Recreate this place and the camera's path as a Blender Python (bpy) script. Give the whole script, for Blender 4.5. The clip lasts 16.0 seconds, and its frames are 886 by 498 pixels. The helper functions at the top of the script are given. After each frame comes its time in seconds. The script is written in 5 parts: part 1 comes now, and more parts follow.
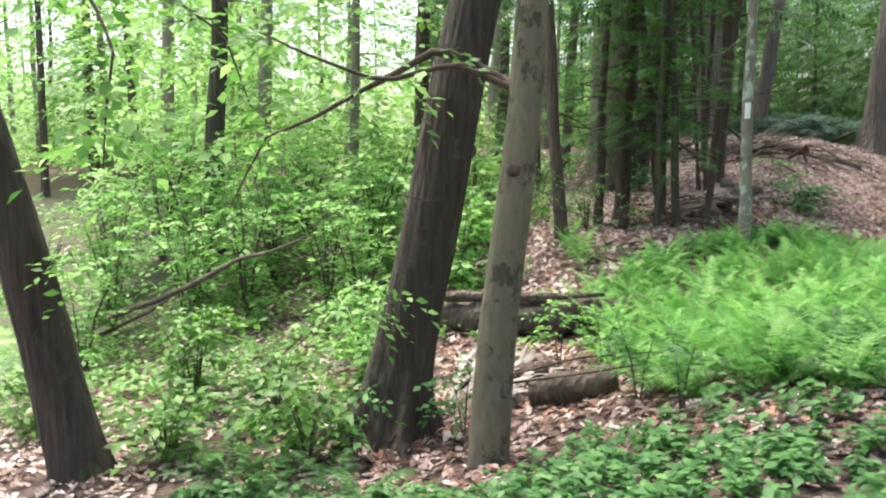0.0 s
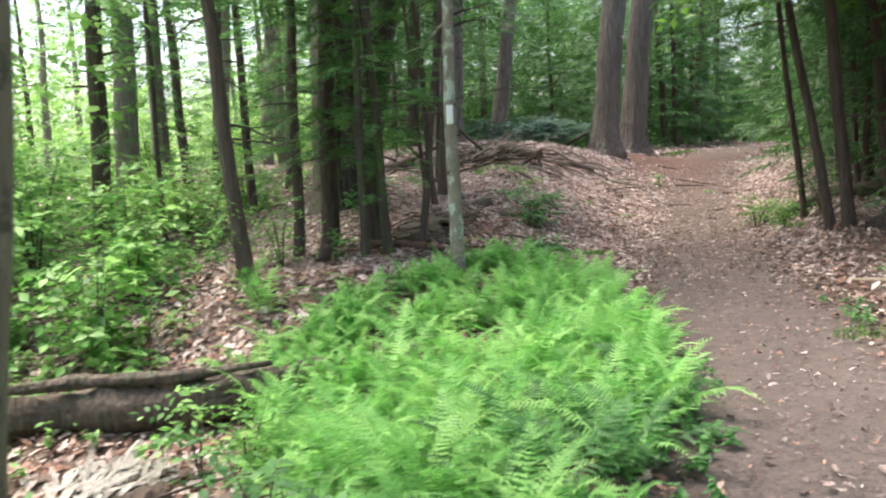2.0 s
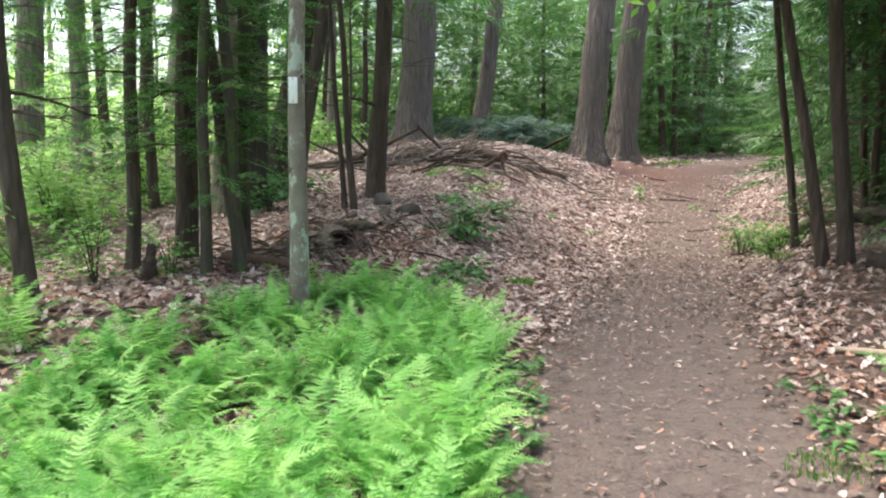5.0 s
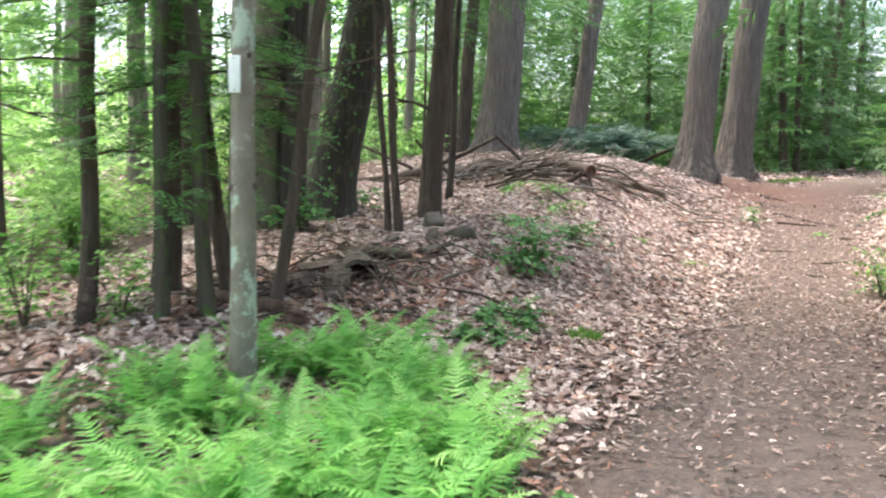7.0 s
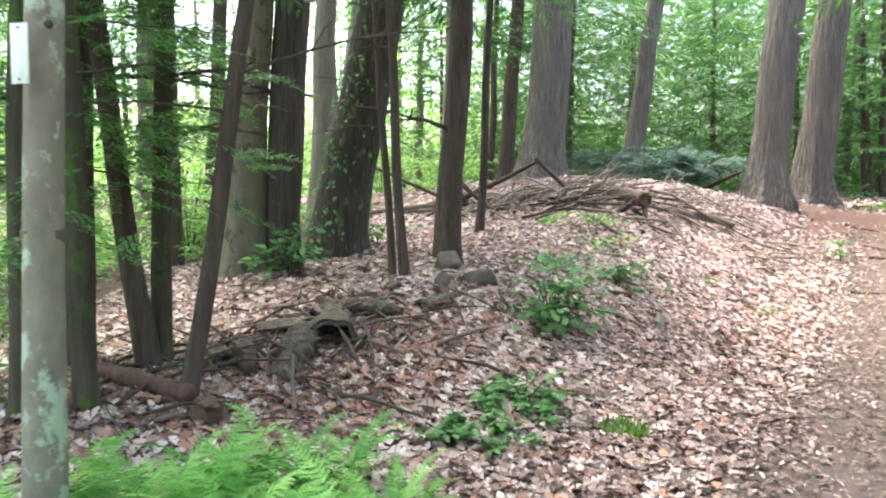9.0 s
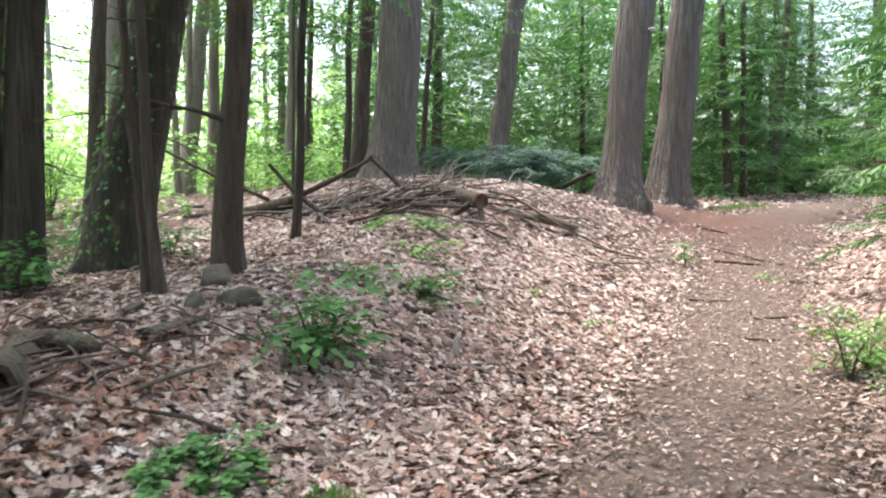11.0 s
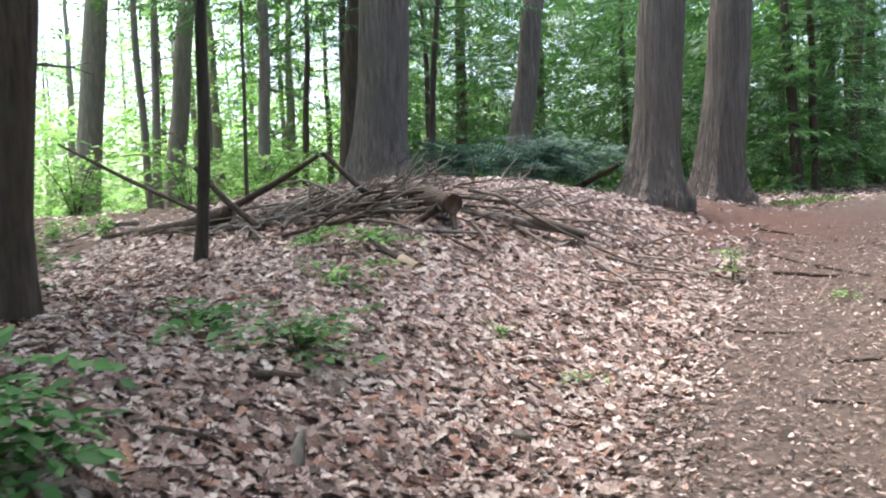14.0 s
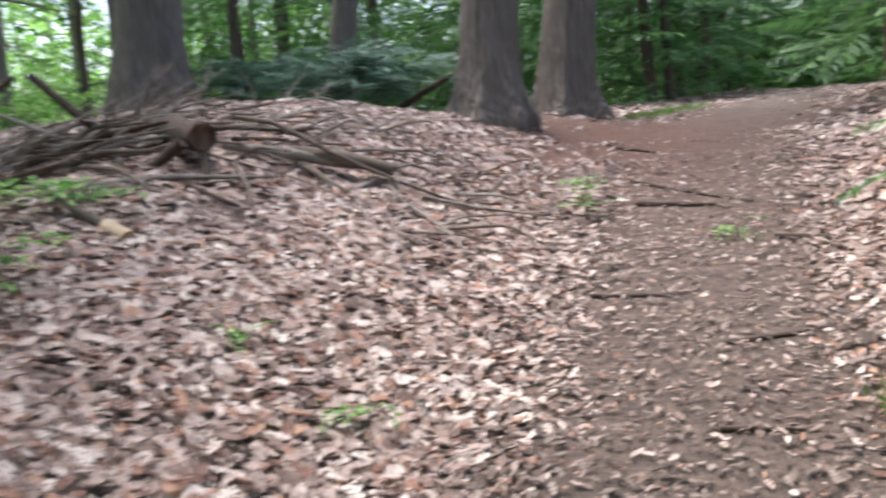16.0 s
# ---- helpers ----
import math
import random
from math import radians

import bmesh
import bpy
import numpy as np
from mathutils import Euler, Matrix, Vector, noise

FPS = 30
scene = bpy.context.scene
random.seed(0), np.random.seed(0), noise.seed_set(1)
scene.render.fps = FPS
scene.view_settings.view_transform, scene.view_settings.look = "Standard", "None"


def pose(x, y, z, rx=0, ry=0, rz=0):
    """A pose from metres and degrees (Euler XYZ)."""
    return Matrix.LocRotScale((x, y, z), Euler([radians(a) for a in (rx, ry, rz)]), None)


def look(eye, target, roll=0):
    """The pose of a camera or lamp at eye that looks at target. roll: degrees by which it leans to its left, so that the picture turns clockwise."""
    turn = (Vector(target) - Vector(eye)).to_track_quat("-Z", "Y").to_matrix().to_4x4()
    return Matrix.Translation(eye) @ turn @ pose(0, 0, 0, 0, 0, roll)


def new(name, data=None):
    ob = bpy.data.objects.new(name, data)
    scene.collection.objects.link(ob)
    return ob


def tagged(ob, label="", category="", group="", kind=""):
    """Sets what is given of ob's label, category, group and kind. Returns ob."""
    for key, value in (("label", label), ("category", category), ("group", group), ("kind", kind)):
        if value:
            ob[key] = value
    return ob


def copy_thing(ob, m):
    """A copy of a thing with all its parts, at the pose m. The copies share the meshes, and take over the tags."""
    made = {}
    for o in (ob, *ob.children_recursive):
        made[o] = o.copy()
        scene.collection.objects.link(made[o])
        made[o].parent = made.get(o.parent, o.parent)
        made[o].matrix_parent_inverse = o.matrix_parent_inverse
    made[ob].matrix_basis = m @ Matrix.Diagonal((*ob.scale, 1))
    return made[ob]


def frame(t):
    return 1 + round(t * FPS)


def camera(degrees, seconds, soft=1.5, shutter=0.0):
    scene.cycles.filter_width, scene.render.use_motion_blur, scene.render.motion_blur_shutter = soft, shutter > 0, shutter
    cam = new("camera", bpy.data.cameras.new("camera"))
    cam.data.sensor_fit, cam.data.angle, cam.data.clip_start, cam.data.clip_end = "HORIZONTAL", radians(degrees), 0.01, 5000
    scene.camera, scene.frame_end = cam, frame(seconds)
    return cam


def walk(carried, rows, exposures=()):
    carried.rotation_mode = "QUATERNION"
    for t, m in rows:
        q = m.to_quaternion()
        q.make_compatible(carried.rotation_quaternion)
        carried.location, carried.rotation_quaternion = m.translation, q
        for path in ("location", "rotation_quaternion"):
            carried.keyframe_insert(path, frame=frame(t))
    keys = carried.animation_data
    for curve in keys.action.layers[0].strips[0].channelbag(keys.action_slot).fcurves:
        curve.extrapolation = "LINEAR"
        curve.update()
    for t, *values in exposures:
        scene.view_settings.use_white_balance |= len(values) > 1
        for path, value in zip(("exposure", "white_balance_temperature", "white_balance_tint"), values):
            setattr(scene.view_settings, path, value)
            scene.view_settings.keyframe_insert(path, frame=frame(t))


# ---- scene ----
cam = camera(56.0, 16.0, soft=2.0, shutter=0.4)
PATH = [
    (0, (-0.697, -1.453, 1.554), (-1.543, 0.349, 1.362), -1.3),
    (0.5, (-0.756, -0.898, 1.533), (-1.612, 0.894, 1.3), -5.2),
    (1, (-0.584, -0.106, 1.556), (-1.244, 1.756, 1.244), -3.9),
    (1.5, (-0.429, 0.348, 1.571), (-0.899, 2.269, 1.269), -0.3),
    (2, (-0.339, 1.003, 1.629), (-0.68, 2.964, 1.438), -4.1),
    (2.5, (-0.083, 1.446, 1.633), (-0.285, 3.423, 1.404), -1.3),
    (3, (0.056, 1.854, 1.59), (-0.253, 3.809, 1.308), -0.0),
    (3.5, (0.227, 2.332, 1.581), (0.012, 4.304, 1.325), -0.2),
    (4, (0.378, 2.797, 1.573), (0.075, 4.758, 1.319), 0.2),
    (4.5, (0.524, 3.278, 1.574), (0.163, 5.23, 1.332), -1.6),
    (4.7, (0.563, 3.409, 1.56), (0.206, 5.366, 1.352), -1.7),
    (6.8, (0.808, 5.588, 1.547), (0.185, 7.481, 1.379), 2.1),
    (7, (0.793, 5.801, 1.584), (0.175, 7.696, 1.43), -0.6),
    (7.5, (0.803, 6.299, 1.56), (0.221, 8.207, 1.41), -1.4),
    (8, (0.757, 6.758, 1.592), (0.086, 8.639, 1.479), 0.1),
    (8.5, (0.67, 7.229, 1.659), (-0.049, 9.094, 1.573), -0.9),
    (9, (0.665, 7.744, 1.634), (-0.093, 9.593, 1.549), -1.1),
    (9.5, (0.633, 8.208, 1.602), (-0.153, 10.045, 1.528), 0.7),
    (10, (0.853, 8.602, 1.697), (0.282, 10.516, 1.592), -0.1),
    (10.2, (0.96, 8.706, 1.686), (0.44, 10.634, 1.585), -1.2),
    (12.3, (1.724, 10.524, 1.619), (1.158, 12.442, 1.564), -1.7),
    (12.5, (1.764, 10.727, 1.605), (1.22, 12.651, 1.562), -2.2),
    (13, (1.829, 11.307, 1.617), (1.264, 13.224, 1.551), -1.8),
    (13.5, (1.722, 11.871, 1.596), (1.047, 13.752, 1.53), -2.9),
    (14, (1.67, 12.403, 1.572), (0.979, 14.279, 1.513), -3.4),
    (14.5, (1.605, 13.01, 1.605), (0.838, 14.85, 1.445), -1.2),
    (15, (1.517, 13.614, 1.622), (0.731, 15.443, 1.428), -3.4),
    (15.5, (1.649, 14.273, 1.637), (0.938, 16.128, 1.403), -6.4),
    (16, (1.651, 14.964, 1.553), (1.258, 16.905, 1.297), -6.6),
]
EXPOSURES = [(0.0, 1.98, 6450, 10), (2.5, 2.0, 6450, 10), (4.5, 2.05, 6450, 10), (7.5, 2.7, 6400, 10), (9.4, 2.95, 6350, 10), (10.1, 2.75, 6350, 10), (12.5, 2.3, 6200, 10), (15.5, 1.95, 5950, 11), (16.0, 1.93, 5950, 11)]
walk(cam, [(t, look(eye, aim, roll)) for t, eye, aim, roll in PATH], EXPOSURES)

# ---- light ----
SUN_UP, SUN_TURN = radians(70), radians(-60)
world = bpy.data.worlds.new("world")
scene.world = world
world.use_nodes = True
wn = world.node_tree.nodes
sky = wn.new("ShaderNodeTexSky")
sky.sky_type, sky.sun_disc = "NISHITA", False
sky.sun_elevation, sky.sun_rotation = SUN_UP, SUN_TURN
sky.air_density, sky.dust_density, sky.ozone_density = 1.0, 6.0, 0.6
wn["Background"].inputs["Strength"].default_value = 0.15
world.node_tree.links.new(sky.outputs[0], wn["Background"].inputs["Color"])
sun = new("sun", bpy.data.lights.new("sun", "SUN"))
sun.data.energy, sun.data.angle, sun.data.color = 1.2, radians(28), (1.0, 0.96, 0.88)
sun.matrix_world = look((0, 0, 0), (-math.sin(SUN_TURN) * math.cos(SUN_UP), -math.cos(SUN_TURN) * math.cos(SUN_UP), -math.sin(SUN_UP)))
sun.location = (-20, 25, 40)


# ---- materials ----
def make_mat(name):
    m = bpy.data.materials.new(name)
    m.use_nodes = True
    nt = m.node_tree
    return m, nt, nt.nodes["Principled BSDF"]


def add(nt, kind, **props):
    n = nt.nodes.new(kind)
    for key, value in props.items():
        n.inputs[key.replace("_", " ")].default_value = value
    return n


def ramp(nt, fac, stops):
    r = nt.nodes.new("ShaderNodeValToRGB")
    while len(r.color_ramp.elements) < len(stops):
        r.color_ramp.elements.new(0.5)
    for el, (pos, col) in zip(r.color_ramp.elements, stops):
        el.position, el.color = pos, (*col, 1)
    nt.links.new(fac, r.inputs[0])
    return r.outputs[0]


def mixed(nt, fac, a, b):
    mx = nt.nodes.new("ShaderNodeMix")
    mx.data_type = "RGBA"
    if isinstance(fac, float):
        mx.inputs[0].default_value = fac
    else:
        nt.links.new(fac, mx.inputs[0])
    for sock, v in ((mx.inputs[6], a), (mx.inputs[7], b)):
        if isinstance(v, tuple):
            sock.default_value = (*v, 1)
        else:
            nt.links.new(v, sock)
    return mx.outputs[2]


def coords(nt, scale):
    tc, mp = nt.nodes.new("ShaderNodeTexCoord"), nt.nodes.new("ShaderNodeMapping")
    mp.inputs["Scale"].default_value = scale
    nt.links.new(tc.outputs["Object"], mp.inputs[0])
    return mp.outputs[0]


def noise_tex(nt, vec, scale, detail=6.0, rough=0.6):
    n = add(nt, "ShaderNodeTexNoise", Scale=scale, Detail=detail, Roughness=rough)
    nt.links.new(vec, n.inputs["Vector"])
    return n.outputs[0]


def bump(nt, bsdf, height, dist, strength=1.0):
    b = add(nt, "ShaderNodeBump", Distance=dist, Strength=strength)
    nt.links.new(height, b.inputs["Height"])
    nt.links.new(b.outputs[0], bsdf.inputs["Normal"])


def bark_mat(name, dark, light, patch=None, amount=0.0, squeeze=0.16, scale=14.0, depth=0.03):
    m, nt, b = make_mat(name)
    v = coords(nt, (1, 1, squeeze))
    n1 = noise_tex(nt, v, scale, 8.0, 0.65)
    n2 = noise_tex(nt, coords(nt, (1, 1, 1)), 2.3, 4.0)
    vor = add(nt, "ShaderNodeTexVoronoi", Scale=scale * 1.1)
    nt.links.new(v, vor.inputs["Vector"])
    base = ramp(nt, n1, [(0.3, dark), (0.7, light)])
    col = mixed(nt, ramp(nt, n2, [(0.35, (0, 0, 0)), (0.7, (1, 1, 1))]), base, tuple(0.6 * a + 0.4 * c for a, c in zip(dark, light)))
    if patch:
        n3 = noise_tex(nt, coords(nt, (1, 1, 0.7)), 6.0, 5.0, 0.7)
        lo = 0.62 - amount
        col = mixed(nt, ramp(nt, n3, [(lo, (0, 0, 0)), (lo + 0.06, (1, 1, 1))]), col, patch)
    nt.links.new(col, b.inputs["Base Color"])
    b.inputs["Roughness"].default_value = 0.9
    mul = nt.nodes.new("ShaderNodeMath")
    mul.operation = "ADD"
    nt.links.new(n1, mul.inputs[0])
    nt.links.new(vor.outputs[0], mul.inputs[1])
    bump(nt, b, mul.outputs[0], depth, 0.9)
    return m


def leaf_mat(name, stops, glow=0.35, rough=0.5, island=True, mottle=0.0):
    m, nt, b = make_mat(name)
    src = nt.nodes.new("ShaderNodeNewGeometry").outputs["Random Per Island"] if island else nt.nodes.new("ShaderNodeObjectInfo").outputs["Random"]
    n = noise_tex(nt, coords(nt, (1, 1, 1)), 0.9, 3.0)
    half = nt.nodes.new("ShaderNodeMath")
    half.operation = "MULTIPLY_ADD"
    nt.links.new(src, half.inputs[0])
    half.inputs[1].default_value = 0.86
    sub = nt.nodes.new("ShaderNodeMath")
    sub.operation = "MULTIPLY_ADD"
    nt.links.new(n, sub.inputs[0])
    sub.inputs[1].default_value, sub.inputs[2].default_value = 0.5, -0.18
    nt.links.new(sub.outputs[0], half.inputs[2])
    col = ramp(nt, half.outputs[0], stops)
    if mottle:
        spots = noise_tex(nt, coords(nt, (1, 1, 1)), 38.0, 5.0, 0.7)
        dim = tuple(mottle * c for c in stops[len(stops) // 2 - 1][1])
        col = mixed(nt, ramp(nt, spots, [(0.54, (0, 0, 0)), (0.7, (0.5, 0.5, 0.5))]), col, dim)
        bump(nt, b, spots, 0.01, 0.6)
    nt.links.new(col, b.inputs["Base Color"])
    b.inputs["Roughness"].default_value = rough
    if glow:
        tr = nt.nodes.new("ShaderNodeBsdfTranslucent")
        nt.links.new(col, tr.inputs[0])
        mx = nt.nodes.new("ShaderNodeMixShader")
        mx.inputs[0].default_value = glow
        nt.links.new(b.outputs[0], mx.inputs[1])
        nt.links.new(tr.outputs[0], mx.inputs[2])
        nt.links.new(mx.outputs[0], nt.nodes["Material Output"].inputs[0])
    return m


BARK_PINE = bark_mat("pine_bark", (0.085, 0.068, 0.057), (0.37, 0.315, 0.27), squeeze=0.09, scale=20.0, depth=0.12)
BARK_DARK = bark_mat("dark_bark", (0.018, 0.014, 0.011), (0.13, 0.102, 0.08), (0.08, 0.1, 0.045), 0.03, squeeze=0.1, scale=18.0, depth=0.07)
BARK_HEMLOCK = bark_mat("hemlock_bark", (0.034, 0.024, 0.018), (0.165, 0.118, 0.09), (0.09, 0.085, 0.05), 0.0, scale=18.0, depth=0.045)
BARK_PALE = bark_mat("smooth_bark", (0.10, 0.09, 0.058), (0.21, 0.185, 0.125), (0.06, 0.058, 0.035), 0.07, squeeze=0.35, scale=16.0, depth=0.012)
BARK_LICHEN = bark_mat("lichen_bark", (0.12, 0.1, 0.078), (0.31, 0.27, 0.21), (0.38, 0.44, 0.35), 0.1, squeeze=0.6, scale=10.0, depth=0.008)
BARK_MOSS = bark_mat("mossy_bark", (0.03, 0.025, 0.018), (0.12, 0.1, 0.07), (0.07, 0.11, 0.025), 0.10, scale=14.0)
BARK_IVY = bark_mat("ivy_bark", (0.025, 0.02, 0.016), (0.1, 0.085, 0.065), (0.12, 0.14, 0.06), 0.06, scale=16.0)
BARK_GREY = bark_mat("grey_bark", (0.12, 0.1, 0.082), (0.34, 0.29, 0.235), squeeze=0.25, scale=12.0, depth=0.015)
DEADWOOD = bark_mat("dead_wood", (0.055, 0.041, 0.031), (0.27, 0.21, 0.165), squeeze=0.3, scale=22.0, depth=0.01)
DARKWOOD = bark_mat("rotten_wood", (0.025, 0.018, 0.014), (0.13, 0.09, 0.065), squeeze=0.3, scale=18.0, depth=0.02)
GREYWOOD = bark_mat("weathered_wood", (0.12, 0.1, 0.085), (0.42, 0.375, 0.325), squeeze=0.22, scale=20.0, depth=0.02)
PALEWOOD = bark_mat("peeled_wood", (0.35, 0.26, 0.17), (0.6, 0.48, 0.34), squeeze=0.3, scale=14.0, depth=0.005)
PALE_STRIP = bark_mat("bleached_bark", (0.16, 0.14, 0.12), (0.58, 0.53, 0.47), squeeze=0.3, scale=22.0, depth=0.02)
REDWOOD = bark_mat("red_rotten_wood", (0.05, 0.027, 0.018), (0.2, 0.115, 0.08), squeeze=0.3, scale=14.0, depth=0.02)
ROCK = bark_mat("rock", (0.045, 0.036, 0.029), (0.22, 0.185, 0.15), (0.09, 0.1, 0.055), 0.0, squeeze=1.0, scale=7.0, depth=0.02)

LEAF_FERN = leaf_mat("fern_green", [(0.1, (0.13, 0.36, 0.07)), (0.5, (0.24, 0.53, 0.125)), (0.95, (0.42, 0.68, 0.22))], 0.45, 0.5, False)
LEAF_FERN_DARK = leaf_mat("fern_dark_green", [(0.1, (0.045, 0.13, 0.03)), (0.5, (0.07, 0.2, 0.045)), (0.95, (0.1, 0.27, 0.06))], 0.35, 0.5, False)
LEAF_BRIGHT = leaf_mat("young_leaf", [(0.1, (0.07, 0.2, 0.035)), (0.5, (0.18, 0.41, 0.085)), (0.95, (0.4, 0.64, 0.2))], 0.5)
LEAF_LOW = leaf_mat("ground_leaf", [(0.1, (0.05, 0.15, 0.035)), (0.5, (0.09, 0.25, 0.06)), (0.95, (0.17, 0.36, 0.1))], 0.35)
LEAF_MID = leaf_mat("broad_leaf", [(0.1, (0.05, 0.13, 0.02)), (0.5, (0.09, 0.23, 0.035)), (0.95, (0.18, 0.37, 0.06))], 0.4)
LEAF_HEMLOCK = leaf_mat("hemlock_needles", [(0.1, (0.035, 0.1, 0.03)), (0.5, (0.065, 0.17, 0.045)), (0.95, (0.13, 0.27, 0.075))], 0.35)
LEAF_LACY = leaf_mat("young_needles", [(0.1, (0.06, 0.16, 0.045)), (0.5, (0.12, 0.28, 0.075)), (0.95, (0.22, 0.42, 0.12))], 0.5)
LEAF_BOUGH = leaf_mat("shaded_boughs", [(0.1, (0.04, 0.11, 0.035)), (0.5, (0.07, 0.18, 0.05)), (0.95, (0.14, 0.28, 0.08))], 0.35)
MOULD = bark_mat("mouldy_wood", (0.026, 0.02, 0.015), (0.2, 0.152, 0.115), (0.12, 0.14, 0.08), 0.03, squeeze=0.35, scale=16.0, depth=0.04)
LEAF_BLUE = leaf_mat("pine_needles", [(0.1, (0.05, 0.11, 0.075)), (0.5, (0.09, 0.18, 0.125)), (0.95, (0.15, 0.26, 0.18))], 0.25)
# brighter, yellower green than broad_leaf: the sunlight is put into the colour
LEAF_SUNNY = leaf_mat("sunlit_leaf", [(0.1, (0.15, 0.32, 0.06)), (0.5, (0.27, 0.5, 0.12)), (0.95, (0.46, 0.66, 0.26))], 0.5)
LITTER = leaf_mat("fallen_leaf", [(0.04, (0.06, 0.035, 0.027)), (0.22, (0.18, 0.11, 0.085)), (0.46, (0.36, 0.255, 0.215)), (0.72, (0.55, 0.43, 0.38)), (0.97, (0.82, 0.72, 0.65))], 0.12, 0.55, mottle=0.8)
LITTER_RED = leaf_mat("red_fallen_leaf", [(0.1, (0.1, 0.045, 0.032)), (0.5, (0.29, 0.14, 0.095)), (0.95, (0.52, 0.3, 0.2))], 0.1, 0.6, mottle=0.7)
LITTER_MUD = leaf_mat("trodden_leaf", [(0.1, (0.06, 0.042, 0.034)), (0.5, (0.19, 0.14, 0.12)), (0.85, (0.3, 0.235, 0.205)), (1.0, (0.55, 0.46, 0.41))], 0.08, 0.7, mottle=0.7)
GRASS = leaf_mat("grass_blade", [(0.1, (0.08, 0.2, 0.03)), (0.5, (0.14, 0.32, 0.05)), (0.95, (0.3, 0.42, 0.1))], 0.35)

PLASTIC, _nt, _b = make_mat("white_marker")
_b.inputs["Base Color"].default_value, _b.inputs["Roughness"].default_value = (0.82, 0.83, 0.8, 1), 0.5
_c = ramp(_nt, noise_tex(_nt, coords(_nt, (1, 1, 0.5)), 30.0), [(0.3, (0.7, 0.71, 0.67)), (0.6, (0.84, 0.85, 0.82))])
_nt.links.new(_c, _b.inputs["Base Color"])
STEEL, _nt, _b = make_mat("nail_steel")
_b.inputs["Base Color"].default_value, _b.inputs["Metallic"].default_value, _b.inputs["Roughness"].default_value = (0.1, 0.09, 0.08, 1), 0.8, 0.5
CREAM, _nt, _b = make_mat("bracket_fungus")
_b.inputs["Roughness"].default_value = 0.8
_c = ramp(_nt, noise_tex(_nt, coords(_nt, (1, 1, 1)), 14.0), [(0.3, (0.45, 0.38, 0.3)), (0.7, (0.75, 0.7, 0.62))])
_nt.links.new(_c, _b.inputs["Base Color"])
WATER, _nt, _b = make_mat("pond_water")
_b.inputs["Roughness"].default_value = 0.12
_n = noise_tex(_nt, coords(_nt, (1, 1, 1)), 1.2, 6.0)
_nt.links.new(ramp(_nt, _n, [(0.42, (0.03, 0.04, 0.02)), (0.56, (0.24, 0.34, 0.12))]), _b.inputs["Base Color"])
bump(_nt, _b, _n, 0.02, 0.3)

SOIL, _nt, _b = make_mat("forest_soil")
_v = coords(_nt, (1, 1, 1))
_fine, _mid, _big = noise_tex(_nt, _v, 45.0, 8.0, 0.7), noise_tex(_nt, _v, 9.0, 8.0, 0.7), noise_tex(_nt, _v, 0.9, 4.0)
_dirt = mixed(_nt, ramp(_nt, _mid, [(0.35, (0, 0, 0)), (0.7, (1, 1, 1))]), ramp(_nt, _fine, [(0.3, (0.035, 0.026, 0.022)), (0.7, (0.215, 0.165, 0.142))]), (0.18, 0.14, 0.122))
_duff = mixed(_nt, ramp(_nt, _mid, [(0.4, (0, 0, 0)), (0.62, (1, 1, 1))]), ramp(_nt, _fine, [(0.3, (0.03, 0.02, 0.016)), (0.7, (0.13, 0.085, 0.065))]), (0.19, 0.13, 0.1))
_needle = ramp(_nt, _fine, [(0.3, (0.09, 0.045, 0.03)), (0.7, (0.28, 0.15, 0.105))])
_at = _nt.nodes.new("ShaderNodeVertexColor")
_at.layer_name = "cover"
_sep = _nt.nodes.new("ShaderNodeSeparateColor")
_nt.links.new(_at.outputs[0], _sep.inputs[0])
_c = mixed(_nt, _sep.outputs[0], _duff, _dirt)
_c = mixed(_nt, _sep.outputs[1], _c, _needle)
_green = ramp(_nt, _fine, [(0.3, (0.03, 0.06, 0.02)), (0.7, (0.1, 0.16, 0.05))])
_c = mixed(_nt, _sep.outputs[2], _c, _green)
_nt.links.new(_c, _b.inputs["Base Color"])
_b.inputs["Roughness"].default_value = 0.95
_rise = _nt.nodes.new("ShaderNodeMath")
_rise.operation = "ADD"
_nt.links.new(_fine, _rise.inputs[0])
_nt.links.new(_mid, _rise.inputs[1])
bump(_nt, _b, _rise.outputs[0], 0.035, 0.9)


